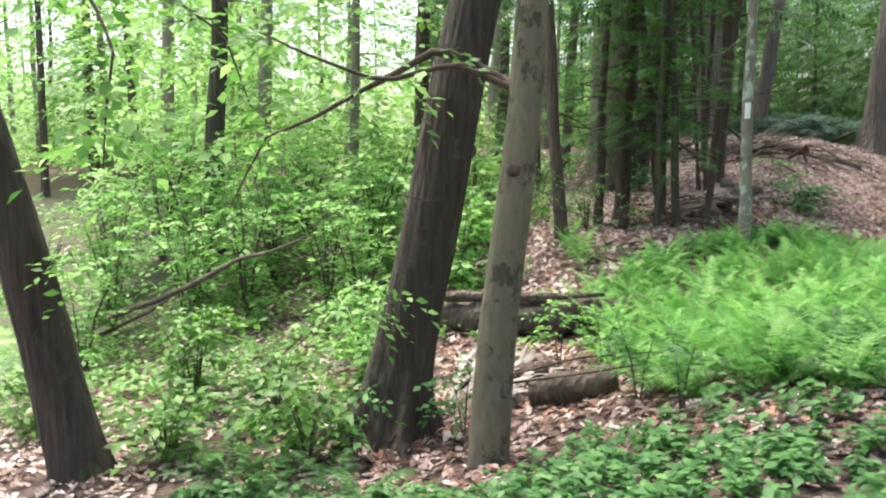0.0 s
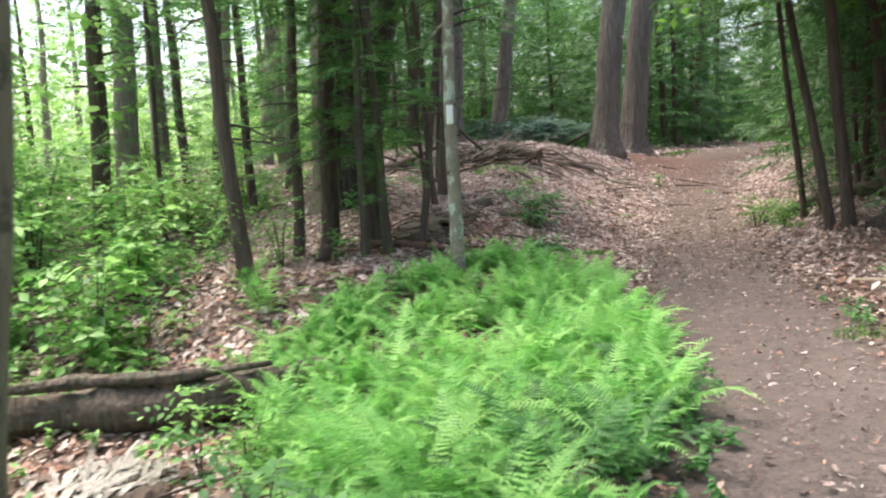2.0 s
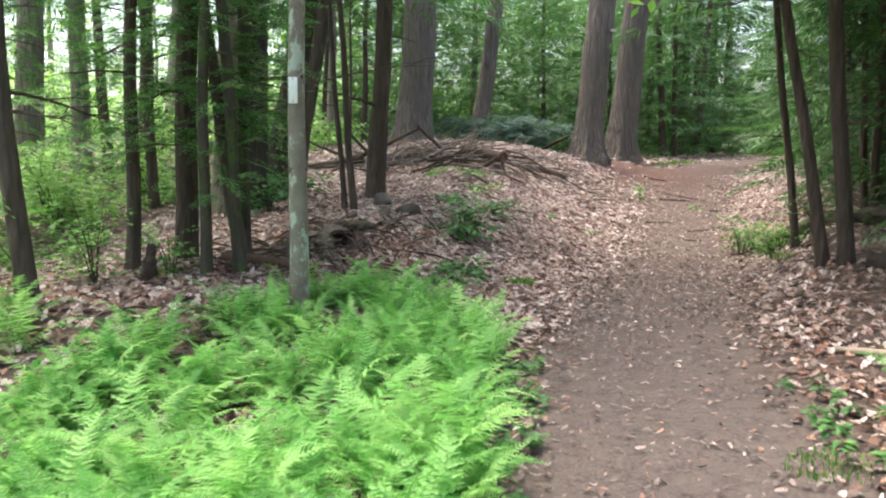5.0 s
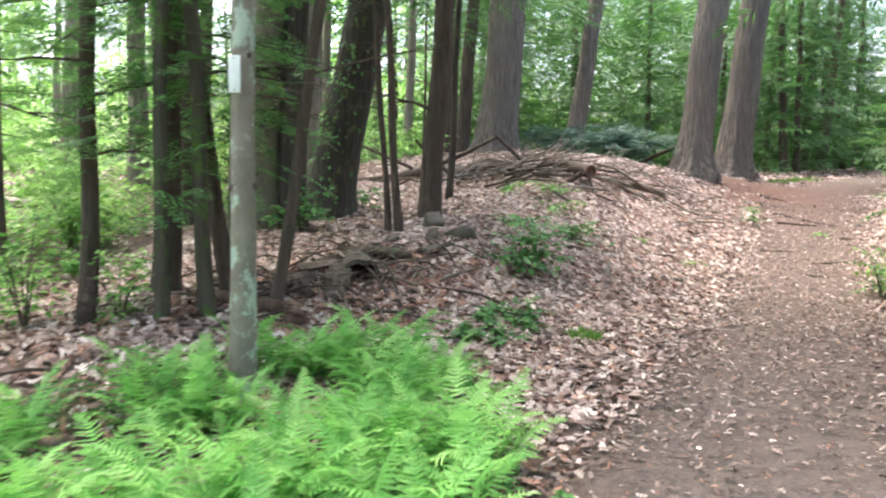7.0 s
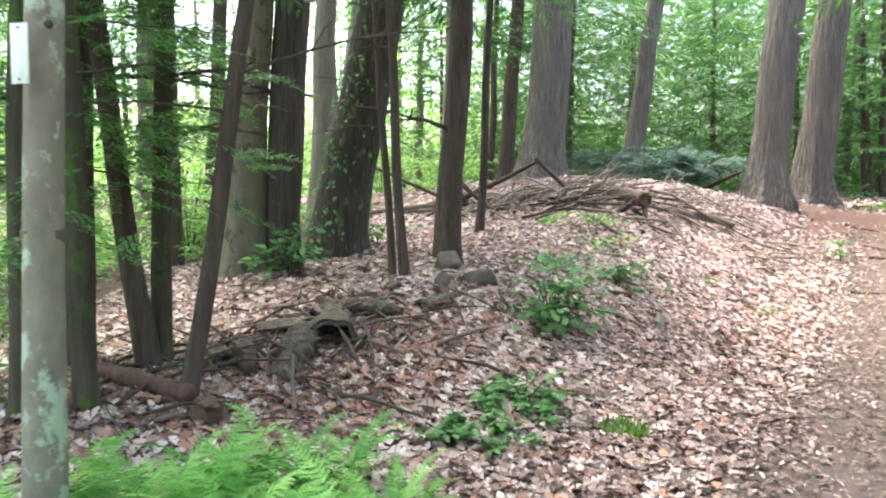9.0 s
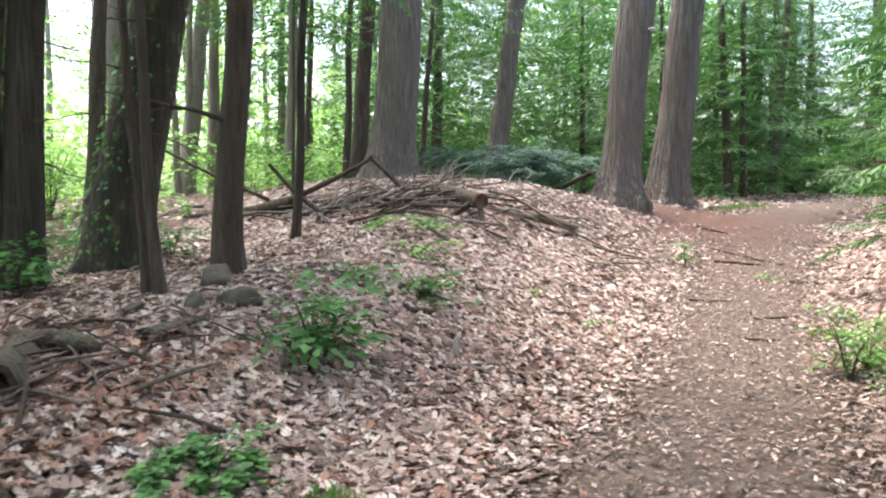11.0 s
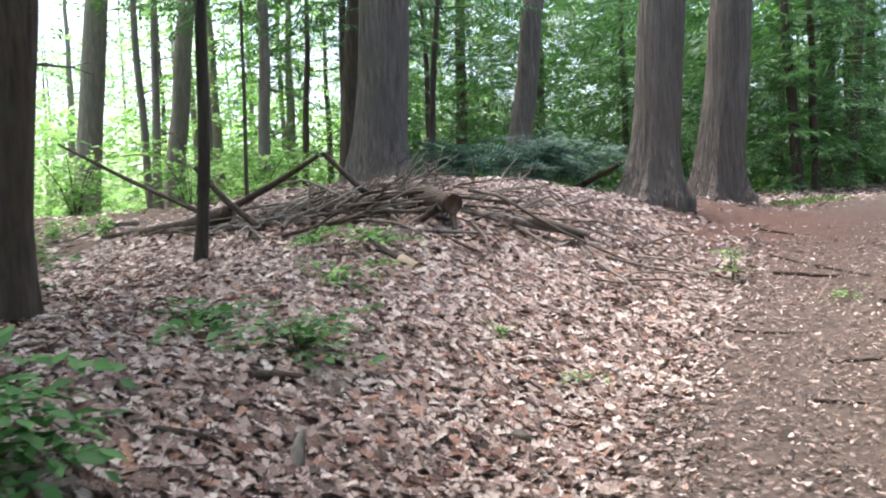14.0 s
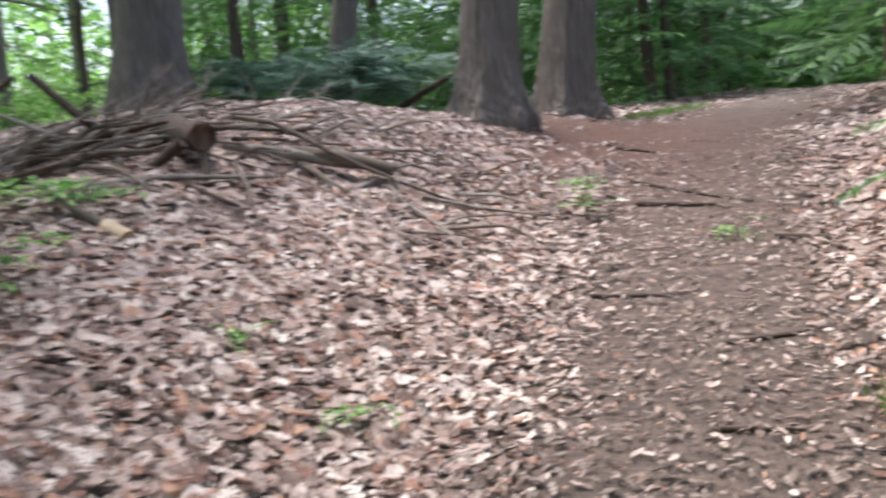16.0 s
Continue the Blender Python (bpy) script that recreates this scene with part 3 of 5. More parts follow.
# young stems behind the marked tree
for x, y, r, ln, bk, cr, lb in (
    (-4.01, 11.24, 0.069, (0.045, 0.018), BARK_HEMLOCK, "near", DARK),
    (-3.82, 11.99, 0.12, (0.057, 0.02), BARK_HEMLOCK, "near", DARK),
    (-3.04, 10.87, 0.052, (0.036, 0.031), BARK_MOSS, "near", "thin mossy young hemlock stem"),
    (-2.77, 11.12, 0.062, (-0.026, -0.019), BARK_MOSS, "hemlock", "dark leaning young hemlock stem with a mossy foot"),
    (-2.46, 11.50, 0.052, (0.135, 0.112), BARK_HEMLOCK, "maple", "thin dark grey-brown stem leaning over the rotten logs"),
    (-3.15, 12.00, 0.074, (-0.085, -0.076), BARK_HEMLOCK, "near", DARK),
    (-3.2, 12.15, 0.068, (0.03, 0.026), BARK_MOSS, "hemlock", "straight young hemlock with a mossy stem"),
    (-4.62, 15.75, 0.19, (0.05, 0.035), BARK_DARK, "oak", "thick dark furrowed trunk beside an ivy-clad tree"),
    (-4.95, 15.5, 0.225, (0.06, 0.045), BARK_PALE, "oak", "grey trunk with a mossy foot"),
    (-3.11, 15.53, 0.041, (-0.036, -0.017), BARK_HEMLOCK, "hemlock", DARK),
    (-2.95, 15.50, 0.053, (-0.029, -0.014), BARK_HEMLOCK, "hemlock", DARK),
    (-2.9, 16.55, 0.15, (0.075, 0.022), BARK_HEMLOCK, "hemlock", "straight dark-brown hemlock trunk on the mound"),
    (-3.55, 19.5, 0.064, (0.048, 0.029), BARK_DARK, "hemlock", "slim dark trunk standing in the brush pile"),
    (-7.17, 20.0, 0.14, (0.065, 0.046), BARK_HEMLOCK, "oak", "brown straight trunk on the ridge"),
    (-6.21, 19.3, 0.19, (0.048, 0.032), BARK_GREY, "oak", "pale grey trunk behind the ivy-clad tree"),
    (-6.93, 13.25, 0.042, (0.019, 0.011), BARK_HEMLOCK, "near", DARK),
    (-10.4, 18.3, 0.28, (0.05, 0.03), BARK_PINE, "pine", PINE),
    (-10.7, 20.5, 0.22, (0.02, 0.01), BARK_PINE, "pine", PINE),
    (-10.0, 20.4, 0.12, (-0.014, -0.007), BARK_HEMLOCK, "hemlock", DARK),
    (-9.2, 20.5, 0.16, (0.06, 0.03), BARK_HEMLOCK, "oak", "brown straight trunk on the ridge"),
    (-11.35, 29.0, 0.255, (0.102, 0.074), BARK_GREY, "oak", "pale grey trunk on the ridge"),
    (-9.3, 26.0, 0.09, (0.035, 0.026), BARK_GREY, "oak", "slim grey trunk on the ridge"),
    (-12.1, 27.0, 0.3, (0.084, 0.072), BARK_GREY, "oak", "pale lichened trunk on the ridge"),
    (-9.75, 26.4, 0.085, (-0.03, -0.01), BARK_GREY, "oak", "slim grey trunk on the ridge"),
    (-6.6, 25.6, 0.12, (0.05, 0.021), BARK_GREY, "hemlock", DARK),
    (-5.2, 22.9, 0.03, (0.028, 0.016), BARK_HEMLOCK, "hemlock", DARK),
    (-5.67, 27.1, 0.2, (0.085, 0.038), BARK_HEMLOCK, "hemlock", "brown trunk behind the largest pine"),
    (-6.55, 28.7, 0.1, (0.043, 0.021), BARK_HEMLOCK, "hemlock", DARK),
    (-8.4, 30.2, 0.087, (0.063, 0.033), BARK_HEMLOCK, "hemlock", DARK),
    (-4.9, 29.5, 0.08, (0.086, 0.03), BARK_HEMLOCK, "hemlock", DARK),
    (-3.4, 31.0, 0.3, (0.15, 0.04), BARK_PINE, "pine", PINE),
    (-6.3, 36.0, 0.2, (0.038, 0.012), BARK_HEMLOCK, "hemlock", DARK),
    (3.7, 38.5, 0.26, (0.07, 0.0), BARK_HEMLOCK, "low", "dark hemlock with low boughs"),
    (4.2, 36.5, 0.15, (0.09, 0.0), BARK_HEMLOCK, "low", "dark hemlock with low boughs"),
    (8.8, 46.0, 0.27, (0.07, 0.0), BARK_GREY, "oak", "pale straight trunk far up the path"),
    (7.5, 52.0, 0.25, (0.02, 0.0), BARK_HEMLOCK, "hemlock", DARK),
    # stems on the bank across the path
    (3.24, 15.6, 0.055, (-0.09, 0.02), BARK_HEMLOCK, "hemlock", "slim dark stem in a clump on the bank"),
    (3.14, 13.7, 0.072, (-0.149, 0.038), BARK_HEMLOCK, "hemlock", "slim dark stem in a clump on the bank"),
    (3.30, 13.5, 0.09, (-0.053, 0.014), BARK_HEMLOCK, "hemlock", "slim dark stem in a clump on the bank"),
    (4.17, 14.4, 0.085, (-0.054, 0.018), BARK_HEMLOCK, "hemlock", "slim dark stem in a clump on the bank"),
    (4.60, 17.3, 0.058, (-0.017, 0.005), BARK_HEMLOCK, "low", DARK),
    (4.35, 12.6, 0.085, (-0.051, 0.019), BARK_HEMLOCK, "hemlock", DARK),
    (5.6, 20.0, 0.12, (0.0, 0.0), BARK_HEMLOCK, "dense", "dark hemlock with dense low boughs"),
    (6.4, 15.5, 0.14, (0.02, 0.0), BARK_HEMLOCK, "dense", "dark hemlock with dense low boughs"),
    (4.7, 11.4, 0.06, (0.01, 0.0), BARK_HEMLOCK, "dense", "dark hemlock with dense low boughs"),
    (5.3, 13.2, 0.09, (0.01, 0.0), BARK_HEMLOCK, "dense", "dark hemlock with dense low boughs"),
    (5.0, 15.9, 0.07, (0.01, 0.0), BARK_HEMLOCK, "dense", "dark hemlock with dense low boughs"),
    (5.9, 17.6, 0.1, (0.01, 0.0), BARK_HEMLOCK, "dense", "dark hemlock with dense low boughs"),
    (6.9, 13.2, 0.12, (0.01, 0.0), BARK_HEMLOCK, "dense", "dark hemlock with dense low boughs"),
    (7.3, 18.6, 0.1, (0.01, 0.0), BARK_HEMLOCK, "dense", "dark hemlock with dense low boughs"),
    (4.9, 19.6, 0.06, (0.01, 0.0), BARK_HEMLOCK, "dense", "dark hemlock with dense low boughs"),
    (6.1, 22.6, 0.11, (0.01, 0.0), BARK_HEMLOCK, "dense", "dark hemlock with dense low boughs"),
    (7.6, 21.2, 0.13, (0.01, 0.0), BARK_HEMLOCK, "dense", "dark hemlock with dense low boughs"),
    (5.6, 25.4, 0.09, (0.01, 0.0), BARK_HEMLOCK, "dense", "dark hemlock with dense low boughs"),
    (7.0, 27.5, 0.12, (0.01, 0.0), BARK_HEMLOCK, "dense", "dark hemlock with dense low boughs"),
    (8.6, 24.5, 0.13, (0.01, 0.0), BARK_HEMLOCK, "dense", "dark hemlock with dense low boughs"),
    (-6.8, 16.6, 0.09, (0.01, 0.0), BARK_HEMLOCK, "near", "dark hemlock with dense low boughs"),
    (5.9, 11.2, 0.08, (0.01, 0.0), BARK_HEMLOCK, "dense", "dark hemlock with dense low boughs"),
    (6.4, 19.8, 0.1, (0.01, 0.0), BARK_HEMLOCK, "dense", "dark hemlock with dense low boughs"),
    (5.5, 21.4, 0.07, (0.01, 0.0), BARK_HEMLOCK, "dense", "dark hemlock with dense low boughs"),
    (8.2, 16.2, 0.12, (0.01, 0.0), BARK_HEMLOCK, "dense", "dark hemlock with dense low boughs"),
    (9.4, 20.2, 0.12, (0.01, 0.0), BARK_HEMLOCK, "dense", "dark hemlock with dense low boughs"),
    (6.4, 30.0, 0.1, (0.01, 0.0), BARK_HEMLOCK, "dense", "dark hemlock with dense low boughs"),
    (9.8, 28.5, 0.13, (0.01, 0.0), BARK_HEMLOCK, "dense", "dark hemlock with dense low boughs"),
    (3.2, 34.0, 0.1, (0.01, 0.0), BARK_HEMLOCK, "dense", "dark hemlock with dense low boughs"),
    (1.0, 35.5, 0.1, (0.01, 0.0), BARK_HEMLOCK, "dense", "dark hemlock with dense low boughs"),
    (-1.5, 36.5, 0.1, (0.01, 0.0), BARK_HEMLOCK, "dense", "dark hemlock with dense low boughs"),
    (5.6, 42.5, 0.14, (0.01, 0.0), BARK_HEMLOCK, "dense", "dark hemlock with dense low boughs"),
    (11.5, 43.5, 0.14, (0.01, 0.0), BARK_HEMLOCK, "dense", "dark hemlock with dense low boughs"),
    (8.9, 45.5, 0.12, (0.01, 0.0), BARK_HEMLOCK, "dense", "dark hemlock with dense low boughs"),
    # slim stems carrying the added overhead crowns that block light from the bank
    (3.9, 12.2, 0.05, (-0.02, 0.0), BARK_HEMLOCK, "shade_canopy", "slim dark stem in the shade of the bank"),
    (4.4, 16.2, 0.06, (0.03, 0.0), BARK_HEMLOCK, "shade_canopy", "slim dark stem in the shade of the bank"),
    (5.0, 14.6, 0.05, (-0.03, 0.0), BARK_HEMLOCK, "shade_canopy", "slim dark stem in the shade of the bank"),
    (4.7, 13.6, 0.07, (0.02, 0.0), BARK_HEMLOCK, "shade_canopy", "slim dark stem in the shade of the bank"),
    (5.6, 18.8, 0.1, (0, 0.0), BARK_HEMLOCK, "shade_canopy", "slim dark stem in the shade of the bank"),
    (4.3, 10.9, 0.05, (0.02, 0.0), BARK_HEMLOCK, "shade_canopy", "slim dark stem in the shade of the bank"),
    (5.8, 12.4, 0.06, (0, 0.0), BARK_HEMLOCK, "shade_canopy", "slim dark stem in the shade of the bank"),
    # across the hollow
    (-10.44, 9.86, 0.18, (0.057, 0.049), BARK_DARK, "sun", "brown trunk with a flared foot across the hollow"),
    (-12.8, 14.4, 0.18, (0.05, 0.04), BARK_GREY, "sun", "grey trunk across the hollow"),
    (-9.0, 12.2, 0.1, (0.04, 0.025), BARK_GREY, "sun", "slim grey trunk across the hollow"),
    (-15.8, 14.5, 0.2, (0.04, 0.04), BARK_GREY, "sun", "grey trunk across the hollow"),
    (-8.8, 14.6, 0.17, (0.047, 0.024), BARK_HEMLOCK, "hemlock", "brown trunk across the hollow"),
):
    tree(x, y, r, ln, bk, cr, 9.0 + 18 * r, 0.7 if r > 0.15 else 0.3, 0.012 if r < 0.1 else 0.0, 4 if r < 0.2 else 1, lb)

IVY = tree(-4.9, 17.45, 0.35, (0.215, 0.068), BARK_IVY, "oak", 14, 0.5, limbs=1, label="thick dark leaning trunk with climbing ivy")

# the great pines on the mound
tree(-4.3, 25.6, 0.465, (0.088, 0.022), BARK_PINE, "pine", 18, 0.8, limbs=0, label="largest pine with ridged grey-brown bark behind the brush pile", lobes=6, ridges=0.022)
PINE_L = tree(0.27, 25.5, 0.365, (0.115, 0.012), BARK_PINE, "pine", 19, 0.85, limbs=0, label="tall pine of a leaning pair with flared roots", lobes=7, ridges=0.02)
tree(1.17, 27.7, 0.39, (0.12, 0.005), BARK_PINE, "pine", 19, 0.8, limbs=0, label="tall deep-furrowed pine, second of a leaning pair", lobes=6, ridges=0.022)

# far woods: trunks in rows of two or three kinds, each a tree of its own
rng = np.random.RandomState(77)
far_made = 0
while far_made < 120:
    ang, dist = rng.uniform(-1.9, 0.75), rng.uniform(22, 58)
    x, y = dist * math.sin(ang) + 0.5, 10 + dist * math.cos(ang)
    if abs(x - path_x(y)) < 2.5 or (y < 33 and -9 < x < 5) or (x < -10 and y < 14 and rng.uniform() < 0.5):
        continue
    sunny = x < -8
    kind = rng.choice(["sun", "sun", "under", "oak"]) if sunny else rng.choice(["low", "hemlock", "under", "low", "oak"])
    tree(x, y, rng.uniform(0.07, 0.2), rng.uniform(-0.04, 0.06, 2), BARK_GREY if sunny and rng.uniform() < 0.6 else BARK_HEMLOCK, kind, rng.uniform(9, 14), 0.3, 0.01, 0,
         "slim sunlit tree at the far edge of the woods" if sunny else "slim shaded tree in the far woods")
    far_made += 1


# woods behind and beside the walk, which close the place
rng = np.random.RandomState(78)
for k in range(64):
    ang, dist = rng.uniform(0.75, 4.38), rng.uniform(8, 26)
    x, y = 0.3 + dist * math.sin(ang), 3.0 + dist * math.cos(ang)
    if abs(x - path_x(y)) < 2.0 or (x < -8 and y > -8):
        continue
    tree(x, y, rng.uniform(0.08, 0.22), rng.uniform(-0.04, 0.04, 2), BARK_HEMLOCK, rng.choice(["hemlock", "oak", "under", "oak"]), rng.uniform(9, 14), 0.3, 0.01, 0, "slim shaded tree in the woods behind the path")


def woods_place(rng):
    while True:
        ang, dist = rng.uniform(-2.1, 0.9), rng.uniform(30, 66)
        x, y = dist * math.sin(ang), 12 + dist * math.cos(ang)
        if abs(x - path_x(min(y, 60))) > 3.0 or y > 41:
            break
    top = 11.0 if x > -8 else 5.5
    return (x, y, float(land(x, y)) + top * rng.uniform(0, 1) ** 1.25), rng.uniform(0, 6.28), rng.uniform(-0.6, 0.3)


def keep(place, test):
    def at(rng):
        while True:
            got = place(rng)
            if test(*got[0]):
                return got

    return at


# left woods get the sunlight-tinted leaf colour, the rest plain green
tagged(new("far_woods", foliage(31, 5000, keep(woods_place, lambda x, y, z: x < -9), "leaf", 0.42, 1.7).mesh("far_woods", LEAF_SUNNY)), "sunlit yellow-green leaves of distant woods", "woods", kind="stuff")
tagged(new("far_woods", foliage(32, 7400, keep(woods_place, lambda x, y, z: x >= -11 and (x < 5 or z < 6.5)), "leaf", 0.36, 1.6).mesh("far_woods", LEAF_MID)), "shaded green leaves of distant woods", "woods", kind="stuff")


def bough_place(rng):
    while True:
        x, y = rng.uniform(-11, 13), rng.uniform(31, 47)
        if (abs(x - path_x(min(y, 60))) > 2.2 or y > 41) and math.sin(0.9 * x) * math.sin(0.7 * y + x) > -0.55:
            break
    return (x, y, float(land(x, y)) + 8.5 * rng.uniform(0.02, 1) ** 1.1), rng.uniform(0, 6.28), rng.uniform(-0.5, 0.2)


tagged(new("far_boughs", foliage(33, 4500, bough_place, "needle", 0, 1.5).mesh("far_boughs", LEAF_BOUGH)), "shaded green hemlock boughs behind the pines", "woods", kind="stuff")

# ---- ferns ----
def frond_builder(seed, length, pairs=21):
    """An arching frond of narrow toothed leaflets that stand apart along the stalk."""
    rng = np.random.RandomState(seed)
    b = Builder()
    us = np.linspace(0, 1, 9)
    arch = np.stack([length * us * 0.9, 0.06 * length * np.sin(3 * us + seed), length * (0.85 * us - 0.62 * us**2.4)], -1)
    b.tube(arch, 0.0035 * (1 - 0.8 * us), 3, cap=False)
    for k in range(pairs):
        u = 0.14 + 0.86 * (k + 0.3) / pairs
        p = np.array([np.interp(u, us, arch[:, i]) for i in range(3)])
        ln = length * 0.215 * min(1.0, (u - 0.02) * 3.6) * (1 - u) ** 0.7 + 0.008
        for side in (1, -1):
            cells = []
            for c in range(3):
                w, w2 = c / 3, (c + 0.9) / 3
                h0, h1 = (0.0125 * (1 - 0.75 * v) * (0.35 + 0.65 * ln / (0.13 * length)) for v in (w, w2))
                x0, x1 = ln * w, ln * w2
                cells.append([(x0, 0, 0), (x0 + 0.5 * h0, h0, 0.003), (x1, h1 * 0.8, 0.0), (x1 + 0.03 * ln, 0, 0)])
                cells.append([(x0, 0, 0), (x1 + 0.03 * ln, 0, 0), (x1, -h1 * 0.8, 0.0), (x0 + 0.5 * h0, -h0, 0.003)])
            v = np.array(cells).reshape(-1, 3)
            v[:, 2] -= 1.2 * v[:, 0] ** 2
            b.put(turned(v, side * (1.3 - 0.45 * u) + rng.uniform(-0.1, 0.1), rng.uniform(-0.3, 0.2), side * rng.uniform(-0.3, 0.3), 1, p), np.arange(len(v)).reshape(-1, 4))
    return b


FRONDS = [frond_builder(s, ln).mesh("frond", LEAF_FERN) for s, ln in ((1, 0.66), (2, 0.76), (3, 0.58), (4, 0.7))]
FRONDS_DARK = [frond_builder(s, ln).mesh("frond", LEAF_FERN_DARK) for s, ln in ((5, 0.6), (6, 0.68))]


def fern(seed, stock, count, label, group):
    rng = np.random.RandomState(seed)
    t = thing("fern", 0, 0, 0, label, "fern", group)
    for k in range(count):
        f = part("frond", stock[rng.randint(len(stock))], t)
        f.rotation_euler = (rng.uniform(-0.3, 0.3), -rng.uniform(0.0, 0.8), 6.28 * k / count + rng.uniform(-0.4, 0.4))
        f.location = (rng.uniform(-0.06, 0.06), rng.uniform(-0.06, 0.06), 0)
        s = rng.uniform(0.7, 1.15)
        f.scale = (s, s, s)
    return t


FERNS = [fern(s, FRONDS, 8, "bright green feathery fern in a dense patch", "fern patch beside the path") for s in range(4)]
FERNS_DARK = [fern(s + 9, FRONDS_DARK, 7, "dark green fern at the edge of the patch", "dark ferns") for s in range(2)]


def put_fern(stock, x, y, s, rng):
    f = copy_thing(stock[rng.randint(len(stock))], pose(x, y, gz(x, y) - 0.02, rng.uniform(-8, 8), rng.uniform(-8, 8), rng.uniform(0, 360)))
    f.scale = (s, s, s * rng.uniform(0.9, 1.1))


def patch_left(y):
    return np.interp(y, [3.9, 4.4, 5.2, 6.4, 7.8, 9.0, 10.3, 11.0], [-0.7, -1.5, -2.0, -2.8, -3.4, -3.3, -1.8, -1.35])


def patch_right(y):
    return np.interp(y, [3.9, 5.0, 6.5, 8.0, 9.4, 10.3, 11.0], [-0.3, 0.0, 0.1, 0.05, -0.1, -0.45, -0.85])


rng = np.random.RandomState(21)
made = 0
while made < 330:
    y = rng.uniform(4.0, 11.0)
    x = rng.uniform(-3.5, 0.2)
    if not patch_left(y) < x < patch_right(y) or math.hypot(x + 1.76, y - 9.88) < 0.25:
        continue
    if y > 8.6 and x < -1.9 and rng.uniform() < 0.75:
        continue
    put_fern(FERNS, x, y, rng.uniform(0.5, 0.92), rng)
    made += 1
for x, y, s in ((-0.75, 4.25, 1.0), (-0.45, 4.5, 0.95), (-0.2, 4.75, 0.9), (-0.75, 5.3, 0.85), (-0.4, 5.5, 0.9), (-1.1, 5.5, 0.8), (-0.55, 5.0, 0.9), (-0.95, 4.9, 0.85), (-0.15, 5.9, 0.8), (-0.3, 5.2, 0.85), (-0.7, 5.9, 0.8), (-2.2, 9.6, 1.05), (-2.5, 9.3, 0.9), (-2.9, 9.2, 0.9), (-0.05, 5.6, 0.8), (-1.9, 4.9, 0.8)):
    put_fern(FERNS_DARK, x, y, s, rng)
for x, y, s in ((2.2, 7.5, 0.9), (2.6, 8.1, 0.9), (2.9, 7.6, 1.0), (2.5, 7.0, 0.8), (1.95, 7.1, 0.55), (2.9, 8.6, 0.8), (-3.6, 9.0, 0.9), (-3.9, 9.4, 0.8), (-4.3, 2.9, 1.1), (-3.6, 3.1, 1.0), (-4.7, 3.2, 0.9), (-3.2, 2.8, 0.9)):
    put_fern(FERNS if y > 5 else FERNS_DARK, x, y, s, rng)
for f in FERNS + FERNS_DARK:
    for o in (*f.children_recursive, f):
        bpy.data.objects.remove(o)

# ---- fallen leaves ----
# an oak leaf: a midrib and three pairs of lobes with notches between them
LOBED_V = np.array([(-0.55, 0, 0), (-0.2, 0, 0.02), (0.15, 0, 0.03), (0.58, 0, 0)] + [(x, side * y, 0.1 * y / 0.3) for side in (1, -1) for x, y in ((-0.42, 0.14), (-0.26, 0.24), (-0.1, 0.3), (0.1, 0.25), (0.24, 0.27), (0.5, 0.13))])
LOBED_Q = np.array([(0, 1, 5, 4), (1, 2, 7, 6), (2, 3, 9, 8), (0, 10, 11, 1), (1, 12, 13, 2), (2, 14, 15, 3)])


def litter(name, seed, count, area, size, material, label, thin=None):
    rng = np.random.RandomState(seed)
    x = rng.uniform(area[0], area[1], count * 3)
    y = rng.uniform(area[2], area[3], count * 3)
    if thin is not None:
        ok = rng.uniform(0, 1, len(x)) < thin(x, y)
        x, y = x[ok], y[ok]
    x, y = x[:count], y[:count]
    n = len(x)
    yaw, tx, ty = rng.uniform(0, 6.28, n), rng.normal(0, 0.24, n), rng.normal(0, 0.24, n)
    s = size * rng.uniform(0.5, 1.35, n) * (0.5 + 0.5 * smooth(0.4, 1.3, np.abs(x - path_x(y))))
    curl, bow = rng.uniform(-1.5, 3.2, n), rng.normal(0, 0.35, n) / s
    v = np.repeat(LOBED_V[None], n, 0) * s[:, None, None]
    v[:, :, 1] *= rng.uniform(0.7, 1.3, n)[:, None]
    v[:, :, 2] = v[:, :, 2] * curl[:, None] + bow[:, None] * v[:, :, 0] ** 2 + v[:, :, 0] * tx[:, None] + v[:, :, 1] * ty[:, None]
    c, sn = np.cos(yaw)[:, None], np.sin(yaw)[:, None]
    px, py = v[:, :, 0] * c - v[:, :, 1] * sn + x[:, None], v[:, :, 0] * sn + v[:, :, 1] * c + y[:, None]
    pz = v[:, :, 2] + ground_z(px, py) + rng.uniform(0.006, 0.032, n)[:, None]
    q = LOBED_Q[None] + (16 * np.arange(n))[:, None, None]
    b = Builder()
    b.put(np.stack([px, py, pz], -1).reshape(-1, 3), q.reshape(-1, 4))
    tagged(new(name, b.mesh(name, material)), label, "leaves", kind="stuff")


def off_path(x, y):
    d = np.abs(x - path_x(y))
    patchy = 0.78 + 0.22 * np.sin(2.3 * x + 1.1 * y) * np.sin(1.9 * y - 1.4 * x + 1.0) + 0.15 * np.sin(5.1 * x - 2.0 * y) * np.sin(4.3 * y + 1.7 * x)
    shade = 1 - 0.85 * smooth(0.8, 1.6, x - path_x(y)) * smooth(6, 9, y) * (1 - smooth(17, 20, y))
    return shade * np.clip(patchy, 0, 1) * np.clip(0.08 + 0.92 * smooth(0.45, 1.5 - 0.15 * smooth(11, 15, y), d) + 0.1 * smooth(11, 15, y), 0, 1) * (1 - 0.93 * np.exp(-(((x - 1.6) / 1.8) ** 2 + ((y - 24.6) / 2.4) ** 2)))


